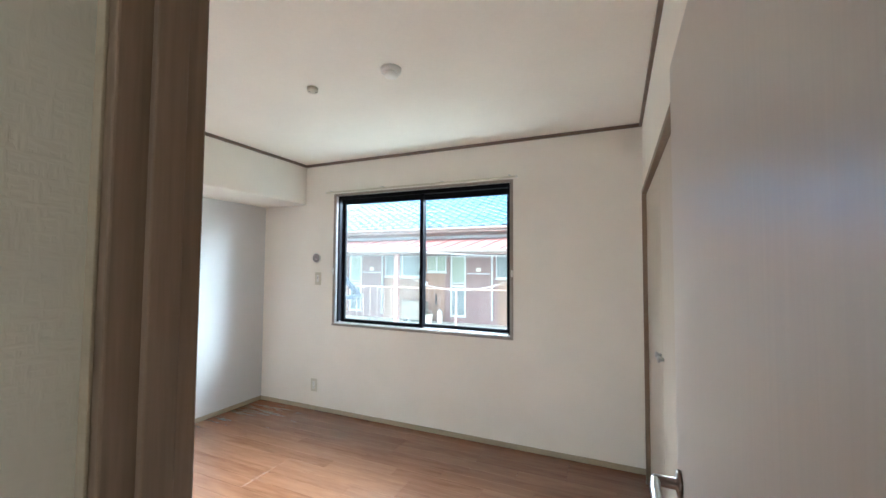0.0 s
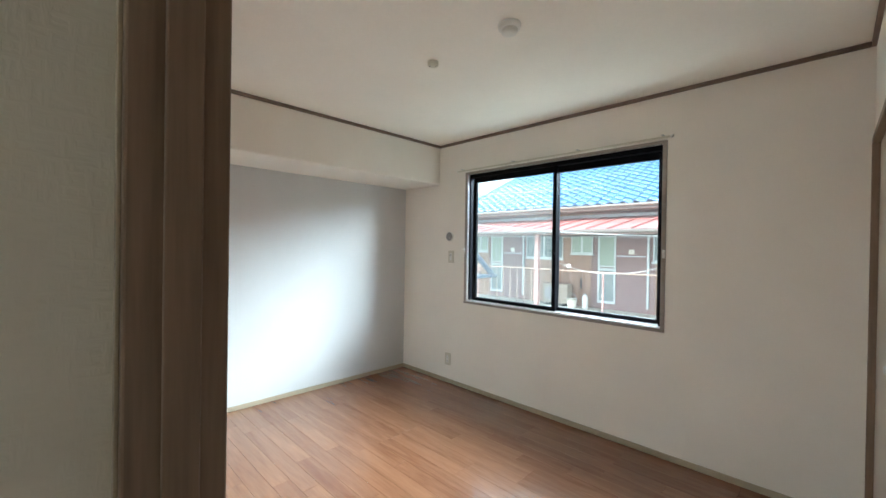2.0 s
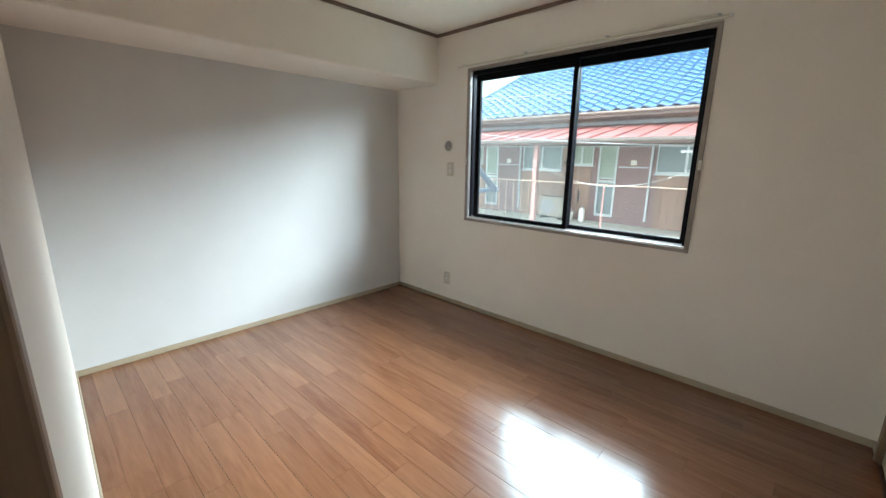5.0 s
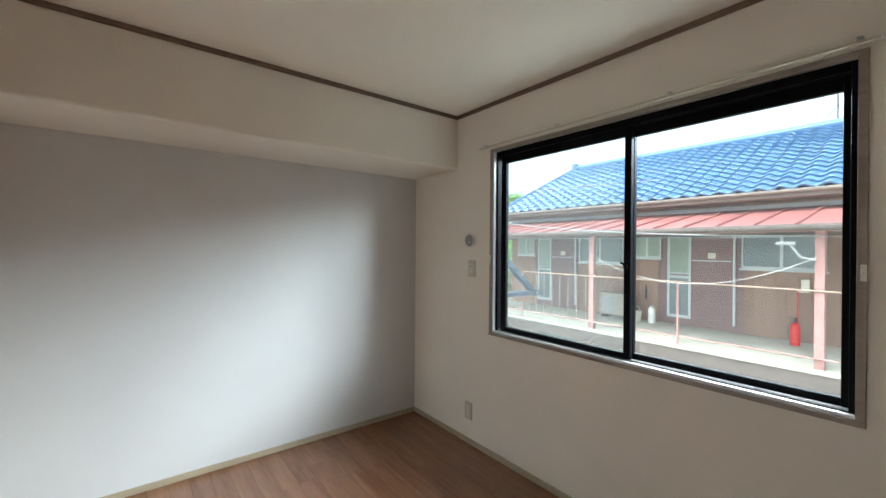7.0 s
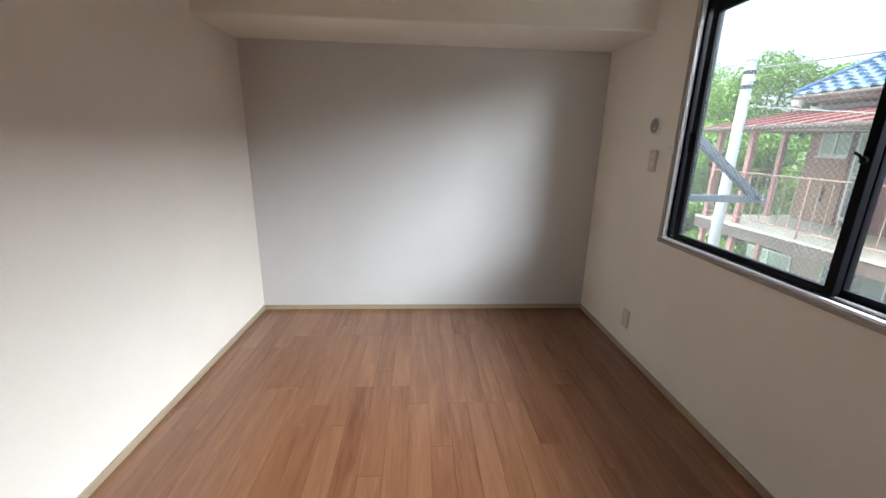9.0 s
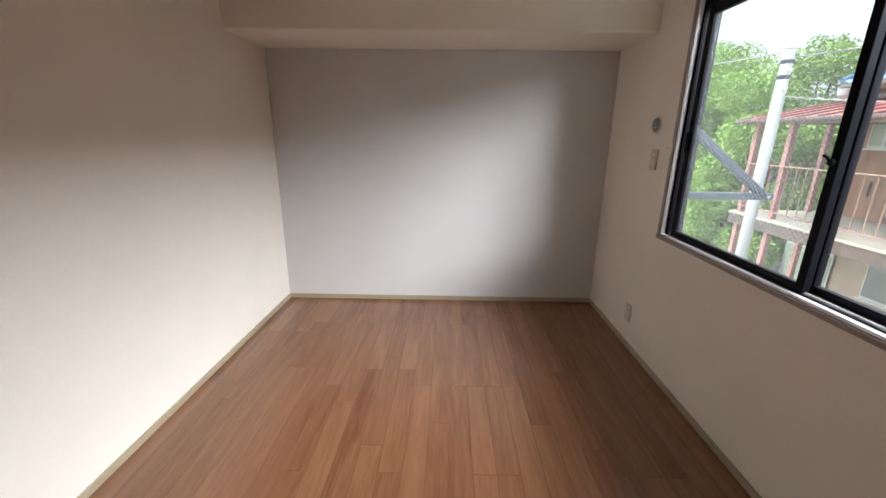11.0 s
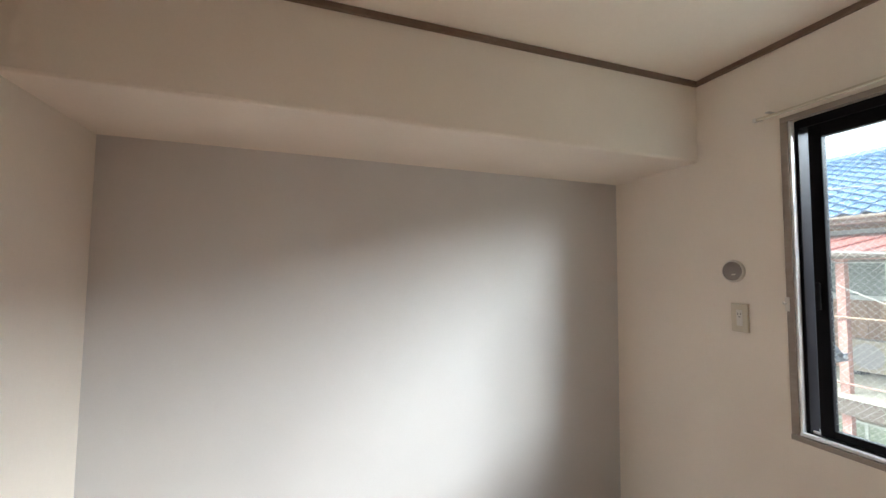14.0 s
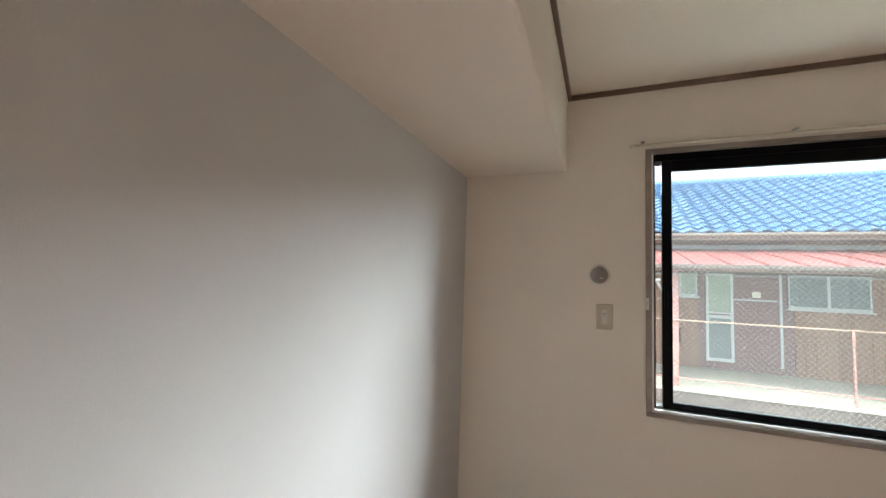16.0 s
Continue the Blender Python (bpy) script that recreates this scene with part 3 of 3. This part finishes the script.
# the apartment house across the gap
HX0, HX1, HYW, HYF, DKZ = -5.2, 9.5, 7.0, 5.0, -0.12
house = thing("apartment_house", "old two-storey wooden apartment house with a blue tiled roof", "house", (2, 8.5, GZ))
part("wall", boxed(HX0, HX1, HYW, HYW + 0.15, DKZ, 2.62), M_PANEL, house, "brown upper wall")
part("wall", boxed(HX0, HX0 + 0.15, HYW + 0.15, 13.0, GZ, 2.62), M_LOW, house)
part("wall", boxed(HX0, HX1, HYW, HYW + 0.15, GZ, DKZ), M_LOW, house, "grey-brown lower wall")
part("wall", boxed(HX0 + 0.15, HX1, 12.85, 13.0, GZ, 2.62), M_LOW, house)
part("wall", boxed(HX1 - 0.15, HX1, HYW + 0.15, 12.85, GZ, 2.62), M_LOW, house)
# vertical boards
doors = [(-4.20, 1), (-0.82, 1), (2.58, 1), (5.98, 1)]
sid = mesh_of("board", boxed(0, 0.146, -0.016, 0, DKZ, 1.0, bevel=0.0), M_SIDING)
upb = mesh_of("board", boxed(0, 0.146, -0.016, 0, 1.0, 2.30, bevel=0.0), M_SIDING)


def blocked(x):
    return any(d - 0.06 < x + 0.146 and x < d + 1.22 for d, _ in doors)


x = HX0
while x < HX1 - 0.15:
    if not blocked(x):
        for me in (sid, upb):
            o = new("board", me)
            o.parent = house
            o.matrix_basis = house.matrix_basis.inverted() @ Matrix.Translation((x, HYW - 0.002, 0))
    x += 0.150


def fwindow(parent, x0, x1, z0, z1, y, pane, n=2):
    w = part("window", boxed(x0, x1, y - 0.05, y - 0.03, z0, z0 + 0.045), M_SASHW, parent)
    part("frame", boxed(x0, x1, y - 0.05, y - 0.03, z1 - 0.04, z1), M_SASHW, w)
    for i in range(n + 1):
        c = x0 + (x1 - x0) * i / n
        a, b = max(x0, c - 0.022), min(x1, c + 0.022)
        part("mullion", boxed(a, b, y - 0.052, y - 0.028, z0 + 0.045, z1 - 0.04), M_SASHW, w)
    for i in range(n):
        part("pane", boxed(x0 + (x1 - x0) * i / n + 0.022, x0 + (x1 - x0) * (i + 1) / n - 0.022, y - 0.042 + 0.008 * i, y - 0.036 + 0.008 * i, z0 + 0.045, z1 - 0.04), pane, w)
    part("sill", boxed(x0 - 0.03, x1 + 0.03, y - 0.09, y - 0.03, z0 - 0.03, z0), M_SASHW, w)
    return w


for d, _ in doors:
    y = HYW
    dr = part("door", boxed(d, d + 0.045, y - 0.06, y - 0.02, 0.03, 1.72), M_SASHW, house, "pale aluminium screen door")
    part("stile", boxed(d + 0.40, d + 0.445, y - 0.06, y - 0.02, 0.03, 1.72), M_SASHW, dr)
    for z0, z1 in ((0.03, 0.09), (0.84, 0.90), (0.93, 0.96), (1.67, 1.72)):
        part("rail", boxed(d + 0.045, d + 0.40, y - 0.058, y - 0.022, z0, z1), M_SASHW, dr)
    part("pane", boxed(d + 0.045, d + 0.40, y - 0.044, y - 0.036, 0.09, 0.84), M_PANE, dr)
    part("pane", boxed(d + 0.045, d + 0.40, y - 0.044, y - 0.036, 0.96, 1.67), M_GREENP, dr)
    pn = part("door_panel", boxed(d + 0.445, d + 1.15, y - 0.045, y - 0.005, 0.03, 1.70), M_PANEL, house, "maroon painted door panel")
    part("trim", boxed(d + 1.15, d + 1.19, y - 0.05, y - 0.005, 0.0, 1.74), M_SASHW, pn)
    part("ledge", boxed(d + 0.47, d + 1.12, y - 0.065, y - 0.045, 1.20, 1.225), M_SASHW, pn)
    part("note", boxed(d + 0.74, d + 0.87, y - 0.05, y - 0.045, 1.26, 1.37), M_CREAM, pn)
    fwindow(house, d + 1.28, d + 2.42, 1.09, 1.72, y, M_PANE)
    fwindow(house, d - 0.72, d - 0.14, 1.24, 1.74, y, M_GREENP)
    fwindow(house, d + 0.0, d + 1.15, -1.60, -0.84, y, M_PANE)
    fwindow(house, d - 1.9, d - 0.7, -1.9, -0.95, y, M_GREENP)
    part("slot_vent", boxed(d - 0.47, d - 0.42, y - 0.03, y - 0.018, 0.33, 0.62), M_DARK, house)
    part("meter_box", boxed(d + 1.30, d + 1.46, y - 0.14, y - 0.02, -1.15, -0.95, bevel=0.01), M_SASHW, house)

# walkway deck, fascia and posts
DX_0, DX_1 = -5.55, HX1
part("deck", boxed(DX_0, DX_1, HYF, HYW - 0.02, DKZ - 0.045, DKZ), M_DECK, house, "pale concrete walkway deck")
part("deck", boxed(DX_0, HX0, HYW - 0.02, 9.0, DKZ - 0.045, DKZ), M_DECK, house)
part("fascia", boxed(DX_0, DX_1, HYF + 0.02, HYF + 0.10, DKZ - 0.26, DKZ - 0.045, bevel=0.004), M_FASCIA, house, "stained wooden fascia")
post_me = mesh_of("post", boxed(-0.05, 0.05, -0.05, 0.05, DKZ, 1.80, bevel=0.006), M_POST)
low_me = mesh_of("post", boxed(-0.05, 0.05, -0.05, 0.05, GZ, DKZ - 0.045, bevel=0.006), M_POST)
inv = house.matrix_basis.inverted()
posts = [(-5.40, 5.15), (-4.55, 5.15), (-1.46, 5.15), (1.78, 5.15), (5.6, 5.15), (8.9, 5.15), (-5.40, 6.6), (-5.40, 8.6)]
for px, py in posts:
    for me in (post_me, low_me):
        o = new("post", me)
        o.parent = house
        o.matrix_basis = inv @ Matrix.Translation((px, py, 0))
part("beam", boxed(DX_0, DX_1, 5.09, 5.21, 1.68, 1.80), M_POST, house)

# railing: rails and balusters
fence = thing("railing", "rusty pinkish steel railing along the walkway", "railing", (2, 5.08, DKZ))
part("top_rail", rodded((-5.40, 5.08, 0.90), (HX1, 5.08, 0.90), 0.014), M_RAIL, fence)
part("bottom_rail", rodded((-5.40, 5.08, 0.02), (HX1, 5.08, 0.02), 0.012), M_POST, fence)
part("top_rail", rodded((-5.46, 5.08, 0.90), (-5.46, 8.8, 0.90), 0.014), M_RAIL, fence)
bal = mesh_of("baluster", rodded((0, 0, 0.02), (0, 0, 0.90), 0.008, seg=6), M_RAIL)
finv = fence.matrix_basis.inverted()
for i in range(20):
    o = new("baluster", bal)
    o.parent = fence
    o.matrix_basis = finv @ Matrix.Translation((-5.36 + 0.2 * i, 5.08, 0))
for i in range(18):
    o = new("baluster", bal)
    o.parent = fence
    o.matrix_basis = finv @ Matrix.Translation((-5.46, 5.28 + 0.2 * i, 0))
for px in (-3.15, 0.10, 3.9, 7.2):
    part("stanchion", rodded((px, 5.08, DKZ), (px, 5.08, 0.92), 0.016), M_POST, fence)

# red lean-to roof over the walkway
R0, R1 = (4.88, 1.76), (6.98, 2.16)
slope = math.atan2(R1[1] - R0[1], R1[0] - R0[0])
rl = math.hypot(R1[1] - R0[1], R1[0] - R0[0])
sheet = mesh_of("sheet", boxed(0.004, 0.446, 0, rl, -0.012, 0.0), M_RED)
seam = mesh_of("seam", boxed(-0.016, 0.016, 0, rl, -0.004, 0.030, bevel=0.005), M_RED)
rm = Matrix.Translation((0, R0[0], R0[1])) @ Matrix.Rotation(slope, 4, "X")
xx = -5.62
while xx < HX1:
    for nm, me in (("sheet", sheet), ("seam", seam)):
        o = new(nm, me)
        o.parent = house
        o.matrix_basis = inv @ Matrix.Translation((xx, 0, 0)) @ rm
    xx += 0.45
part("gutter", rodded((-5.66, 4.84, 1.725), (HX1, 4.84, 1.725), 0.045), M_FASCIA, house)
part("soffit", boxed(-5.6, HX1, 4.92, HYW - 0.02, 1.695, 1.715), M_FASCIA, house)
part("flashing", boxed(-5.3, HX1, 6.90, HYW + 0.0, 2.165, 2.24), M_CONC, house)

# blue tiled roof
E0, E1 = (6.45, 2.46), (10.2, 4.20)
ra = math.atan2(E1[1] - E0[1], E1[0] - E0[0])
rlen = math.hypot(E1[0] - E0[0], E1[1] - E0[1])
RX0, RX1 = -5.20, HX1 + 0.4
bm = bmesh.new()
for ym, sg in ((E0[0], 1), (2 * E1[0] - E0[0], -1)):
    v = [bm.verts.new(p) for p in ((RX0 + 0.06, ym, E0[1] - 0.05), (RX1, ym, E0[1] - 0.05), (RX1, E1[0], E1[1] - 0.05), (RX0 + 0.06, E1[0], E1[1] - 0.05))]
    bm.faces.new(v)
bmesh.ops.solidify(bm, geom=bm.faces[:], thickness=0.04)
part("roof", bm, M_TILE, house, "blue glazed roof")
bm = bmesh.new()
for xg in (HX0, HX1 - 0.15):
    v = [bm.verts.new((xg + dx, y, z)) for dx in (0, 0.15) for y, z in ((HYW, 2.62), (13.0, 2.62), (E1[0], 4.08))]
    bm.faces.new(v[:3])
    bm.faces.new(v[5:2:-1])
part("gable", bm, M_LOW, house)
part("eave_gutter", rodded((RX0, 6.40, 2.39), (RX1, 6.40, 2.39), 0.035), M_EAVE, house, "tan eave gutter")
part("eave_board", boxed(RX0, RX1, 6.46, 6.50, 2.30, 2.42), M_EAVE, house)
part("soffit", boxed(RX0, RX1, 6.50, HYW, 2.30, 2.33), M_LOW, house)
TW, TL = 0.285, 0.262


def tile_verts():
    vs, fs = [], []
    n = 10
    for j, (yy, lift) in enumerate(((0.0, 0.052), (TL + 0.05, 0.010))):
        for i in range(n + 1):
            u = i / n
            vs.append((u * TW, yy, lift + 0.028 * math.sin(2 * math.pi * u + 0.6)))
    for i in range(n + 1):
        u = i / n
        vs.append((u * TW, 0.004, 0.022 + 0.028 * math.sin(2 * math.pi * u + 0.6)))
    for i in range(n):
        fs.append((i, i + 1, n + 2 + i, n + 1 + i))
        fs.append((2 * n + 2 + i, 2 * n + 3 + i, i + 1, i))
    return vs, fs


tv, tf = tile_verts()
tile_me = bpy.data.meshes.new("roof_tile")
tile_me.from_pydata(tv, [], tf)
tile_me.materials.append(M_TILE)
for p in tile_me.polygons:
    p.use_smooth = p.index % 2 == 0
tm = Matrix.Translation((0, E0[0] - 0.06, E0[1] - 0.05)) @ Matrix.Rotation(ra, 4, "X")
rest_v, rest_f, count = [], [], 0
for r in range(int(rlen / TL) + 1):
    for c in range(int((RX1 - RX0) / TW)):
        m = tm @ Matrix.Translation((RX0 + c * TW, r * TL, 0))
        if r < 11 and c < 27:
            o = new("roof_tile", tile_me)
            o.parent = house
            o.matrix_basis = inv @ m
        else:
            k = len(rest_v)
            rest_v += [tuple(m @ Vector(v)) for v in tv]
            rest_f += [tuple(i + k for i in f) for f in tf]
rme = bpy.data.meshes.new("far_roof_tiles")
rme.from_pydata(rest_v, [], rest_f)
rme.materials.append(M_TILE)
ro = new("far_roof_tiles", rme)
ro.parent = house
ro.matrix_basis = inv
tagged(ro, "blue glazed roof tiles", kind="stuff")
part("ridge_cap", rodded((RX0 - 0.02, E1[0], E1[1] + 0.03), (RX1, E1[0], E1[1] + 0.03), 0.10, seg=12), M_TILE, house)
part("ridge_end", boxed(RX0 - 0.06, RX0 + 0.10, E1[0] - 0.12, E1[0] + 0.12, E1[1] - 0.05, E1[1] + 0.20, bevel=0.03), M_TILE, house)
bm = bmesh.new()
rod(bm, (RX0, E0[0] - 0.06, E0[1] + 0.03), (RX0, E1[0], E1[1] + 0.03), 0.055, seg=10)
part("verge_roll", bm, M_TILE, house)
part("rain_head", lathe([(0.05, 0), (0.10, 0.05), (0.11, 0.16), (0.09, 0.17)], Matrix.Translation((-5.1, 6.40, 2.17))), M_SASHW, house)

ant = thing("tv_antenna", "thin metal aerial on the roof ridge", "antenna", (1.32, E1[0], E1[1] + 0.1))
part("mast", rodded((1.32, E1[0], E1[1] + 0.08), (1.32, E1[0], E1[1] + 1.0), 0.014), M_GALV, ant)
for dx in (-0.22, 0.22):
    part("stay", rodded((1.32, E1[0], E1[1] + 0.45), (1.32 + dx, E1[0], E1[1] + 0.12), 0.008), M_GALV, ant)

# things on the walkway
ex = thing("fire_extinguisher", "red fire extinguisher standing on the walkway deck", "fire extinguisher", (1.28, 6.62, DKZ))
me_ = Matrix.Translation((1.28, 6.62, DKZ))
part("cylinder", lathe([(0.062, 0), (0.066, 0.02), (0.066, 0.29), (0.052, 0.34), (0.022, 0.37)], me_, 20), M_EXT, ex, smooth=True)
part("valve", lathe([(0.018, 0.37), (0.022, 0.41), (0.012, 0.44)], me_, 12), M_DARK, ex)
part("handle", boxed(1.21, 1.31, 6.605, 6.635, DKZ + 0.43, DKZ + 0.45, bevel=0.004), M_DARK, ex)
part("hose", tube([(1.26, 6.61, DKZ + 0.40), (1.205, 6.60, DKZ + 0.34), (1.195, 6.59, DKZ + 0.2), (1.21, 6.58, DKZ + 0.1)], 0.009), M_DARK, ex)
sign = thing("extinguisher_sign", "narrow red sign stake above the fire extinguisher", "sign", (1.29, 6.72, DKZ))
part("stake", boxed(1.283, 1.298, 6.72, 6.73, DKZ, 0.75), M_EXT, sign)
part("card", boxed(1.33, 1.43, 6.72, 6.73, 0.78, 0.95, bevel=0.002), M_CREAM, sign)
part("card_arm", boxed(1.283, 1.43, 6.731, 6.737, 0.74, 0.79), M_CREAM, sign)
# unclear grey shape by the wall; the air conditioner form is made up
vague_unit = thing("vague_grey_unit", "vague grey shape against the house wall, built as an outdoor unit", "air conditioner", (-1.75, 6.72, DKZ))
part("case", boxed(-2.15, -1.45, 6.60, 6.86, DKZ + 0.06, DKZ + 0.56, bevel=0.012), M_LOW, vague_unit)
part("grille", lathe([(0.19, 0), (0.20, 0.006), (0.17, 0.010)], Matrix.Translation((-1.90, 6.60, DKZ + 0.31)) @ Matrix.Rotation(radians(90), 4, "X")), M_GREYPL, vague_unit)
for x in (-2.05, -1.55):
    part("foot", boxed(x - 0.05, x + 0.05, 6.60, 6.86, DKZ, DKZ + 0.06), M_DARK, vague_unit)
can = thing("white_canister", "white plastic canister standing by the wall", "canister", (-1.02, 6.7, DKZ))
part("body", lathe([(0.065, 0), (0.07, 0.02), (0.07, 0.28), (0.035, 0.34)], Matrix.Translation((-1.02, 6.7, DKZ)), 16), M_WHITE, can, smooth=True)
part("cap", lathe([(0.028, 0.34), (0.028, 0.375)], Matrix.Translation((-1.02, 6.7, DKZ)), 12), M_GREYPL, can)
buck = thing("bucket", "grey-brown bucket on the walkway deck", "bucket", (-1.30, 6.55, DKZ))
part("body", lathe([(0.10, 0), (0.13, 0.22), (0.135, 0.225), (0.12, 0.21)], Matrix.Translation((-1.30, 6.55, DKZ)), 16), M_CREAM, buck)
part("handle", tube([(-1.42, 6.55, 0.10), (-1.38, 6.55, 0.20), (-1.30, 6.55, 0.24), (-1.22, 6.55, 0.20), (-1.18, 6.55, 0.10)], 0.006), M_STEEL, buck)

lamp = thing("walkway_lamp", "pale unlit lamp bracket on a walkway post", "lamp", (1.66, 5.06, 1.3))
part("arm", tube([(1.74, 5.09, 1.30), (1.60, 5.04, 1.34), (1.54, 5.0, 1.45), (1.50, 4.98, 1.52)], 0.016), M_CONC, lamp)
part("head", boxed(1.36, 1.56, 4.94, 5.02, 1.50, 1.545, bevel=0.01), M_CONC, lamp)
rope = thing("laundry_rope", "sagging white rope tied between walkway posts", "rope", (0.1, 5.03, 0.93))
part("cord", tube(sag((-1.46, 5.03, 1.34), (1.76, 5.03, 1.34), 0.46), 0.006), M_ROPE, rope)
part("knot", lathe([(0.02, -0.05), (0.045, -0.02), (0.04, 0.03), (0.015, 0.05)], Matrix.Translation((-0.62, 5.03, 1.0)), 10), M_ROPE, rope)
for a, b, dr, r in (((-3.6, 4.0, 2.05), (1.78, 5.1, 1.62), 0.10, 0.010), ((-5.4, 5.1, 1.72), (8.9, 5.1, 1.70), 0.10, 0.008), ((-30, 9.0, 6.5), (-3.6, 4.0, 2.7), 0.4, 0.012), ((-3.6, 4.0, 2.60), (12, 30, 7.5), 0.5, 0.012)):
    c = thing("overhead_cable", "thin grey overhead cable", "cable", a, "overhead cables")
    part("wire", tube(sag(a, b, dr), r), M_CABLE, c)

pole = thing("utility_pole", "pale concrete utility pole with fittings on top", "utility pole", (-3.60, 4.0, GZ))
part("shaft", rodded((-3.62, 4.0, GZ), (-3.60, 4.0, 2.72), 0.10, 0.078, 18), M_CONC, pole, smooth=True)
part("cap", lathe([(0.082, 0), (0.088, 0.02), (0.066, 0.06)], Matrix.Translation((-3.60, 4.0, 2.72)), 14), M_CONC, pole)
for z in (2.30, 2.52):
    part("band", lathe([(0.082, 0), (0.092, 0.01), (0.092, 0.05), (0.082, 0.06)], Matrix.Translation((-3.60, 4.0, z)), 16), M_GALV, pole)
for z, dx in ((2.42, 0.16), (2.60, -0.15), (2.15, 0.14)):
    part("insulator", rodded((-3.60, 4.0, z), (-3.60 + dx, 3.98, z), 0.018), M_WHITE, pole)


# ---- trees ----
def tree(x, y, height, spread, seed, leaves=20000):
    rnd = random.Random(seed)
    t = thing("tree", "broad leafy green tree behind the walkway", "tree", (x, y, GZ), "trees")
    bm = bmesh.new()
    rod(bm, (x, y, GZ), (x + 0.1, y, GZ + height * 0.55), 0.20, 0.11, 9)
    clumps = []
    for i in range(26):
        a, h = rnd.uniform(0, 6.28), rnd.uniform(0.22, 0.92)
        rr = spread * (0.35 + 0.65 * math.sin(math.pi * min(1, h * 0.95))) * rnd.uniform(0.35, 0.9)
        p = Vector((x + rr * math.cos(a), y + rr * math.sin(a), GZ + height * h))
        rod(bm, (x, y, GZ + height * min(0.5, h * 0.6)), p, 0.06, 0.015, 6)
        clumps.append((p, rnd.uniform(0.55, 1.0) * spread * 0.45))
    part("trunk", bm, M_BARK, t)
    vs, fs = [], []
    for i in range(leaves):
        c, r = clumps[rnd.randrange(len(clumps))]
        d = Vector((rnd.gauss(0, 1), rnd.gauss(0, 1), rnd.gauss(0, 1))).normalized() * r * rnd.uniform(0.3, 1.0) ** 0.5
        q = c + Vector((d.x, d.y, d.z * 0.75))
        e = Euler((rnd.uniform(-0.9, 0.9), rnd.uniform(-0.9, 0.9), rnd.uniform(0, 6.28))).to_matrix()
        w, l = rnd.uniform(0.028, 0.055), rnd.uniform(0.055, 0.11)
        k = len(vs)
        vs += [tuple(q + e @ Vector(v)) for v in ((-l, 0, 0), (0, -w, 0.02), (l, 0, -0.02), (0, w, 0.02))]
        fs.append((k, k + 1, k + 2, k + 3))
    me = bpy.data.meshes.new("crown")
    me.from_pydata(vs, [], fs)
    me.materials.append(M_LEAF)
    o = new("crown", me)
    o.parent = t
    o.matrix_basis = t.matrix_basis.inverted()
    tagged(o, "uneven crown of small leaves")


for i, (x, y, h, s) in enumerate(((-9.0, 8.0, 5.6, 2.0), (-11.5, 11.5, 7.0, 2.6), (-15.5, 12.0, 7.7, 2.9), (-14.0, 8.0, 6.8, 2.6), (-19.5, 13.5, 8.2, 3.0), (-19.0, 8.0, 7.6, 2.9), (-8.6, 12.5, 6.2, 2.2), (-23.5, 10.0, 8.4, 3.0), (-8.0, 9.6, 3.4, 1.7), (-11.0, 9.0, 4.0, 2.0), (-7.6, 6.6, 2.6, 1.2))):
    tree(x, y, h * 1.15, s, 20 + i)

# ---- floor planks ----
ROWS = 26
pw = 0.101
plank_meshes = {}


def plank_mesh(length):
    key = round(length, 3)
    if key not in plank_meshes:
        c, g = 0.0006, 0.0004
        x1, y1 = key - g, pw - g
        vs = [(g, g, -0.009), (x1, g, -0.009), (x1, y1, -0.009), (g, y1, -0.009),
              (g, g, -c), (x1, g, -c), (x1, y1, -c), (g, y1, -c),
              (g + c, g + c, 0), (x1 - c, g + c, 0), (x1 - c, y1 - c, 0), (g + c, y1 - c, 0)]
        fs = [(8, 9, 10, 11)]
        for a in (0, 4):
            for i in range(4):
                j = (i + 1) % 4
                fs.append((a + i, a + j, a + 4 + j, a + 4 + i))
        me = bpy.data.meshes.new("plank")
        me.from_pydata(vs, [], fs)
        me.materials.append(M_PLANK)
        plank_meshes[key] = me
    return plank_meshes[key]


rnd = random.Random(5)
for r in range(ROWS):
    x = 0.0
    first = True
    while x < XE - 0.001:
        length = rnd.choice((0.303, 0.455, 0.606)) if first else rnd.choice((0.606, 0.758, 0.909))
        if XE - x - length < 0.12:
            length = XE - x
        o = new("plank", plank_mesh(length))
        o.parent = floor
        o.matrix_basis = Matrix.Translation((x, -pw * (r + 1), FZ))
        x += length
        first = False
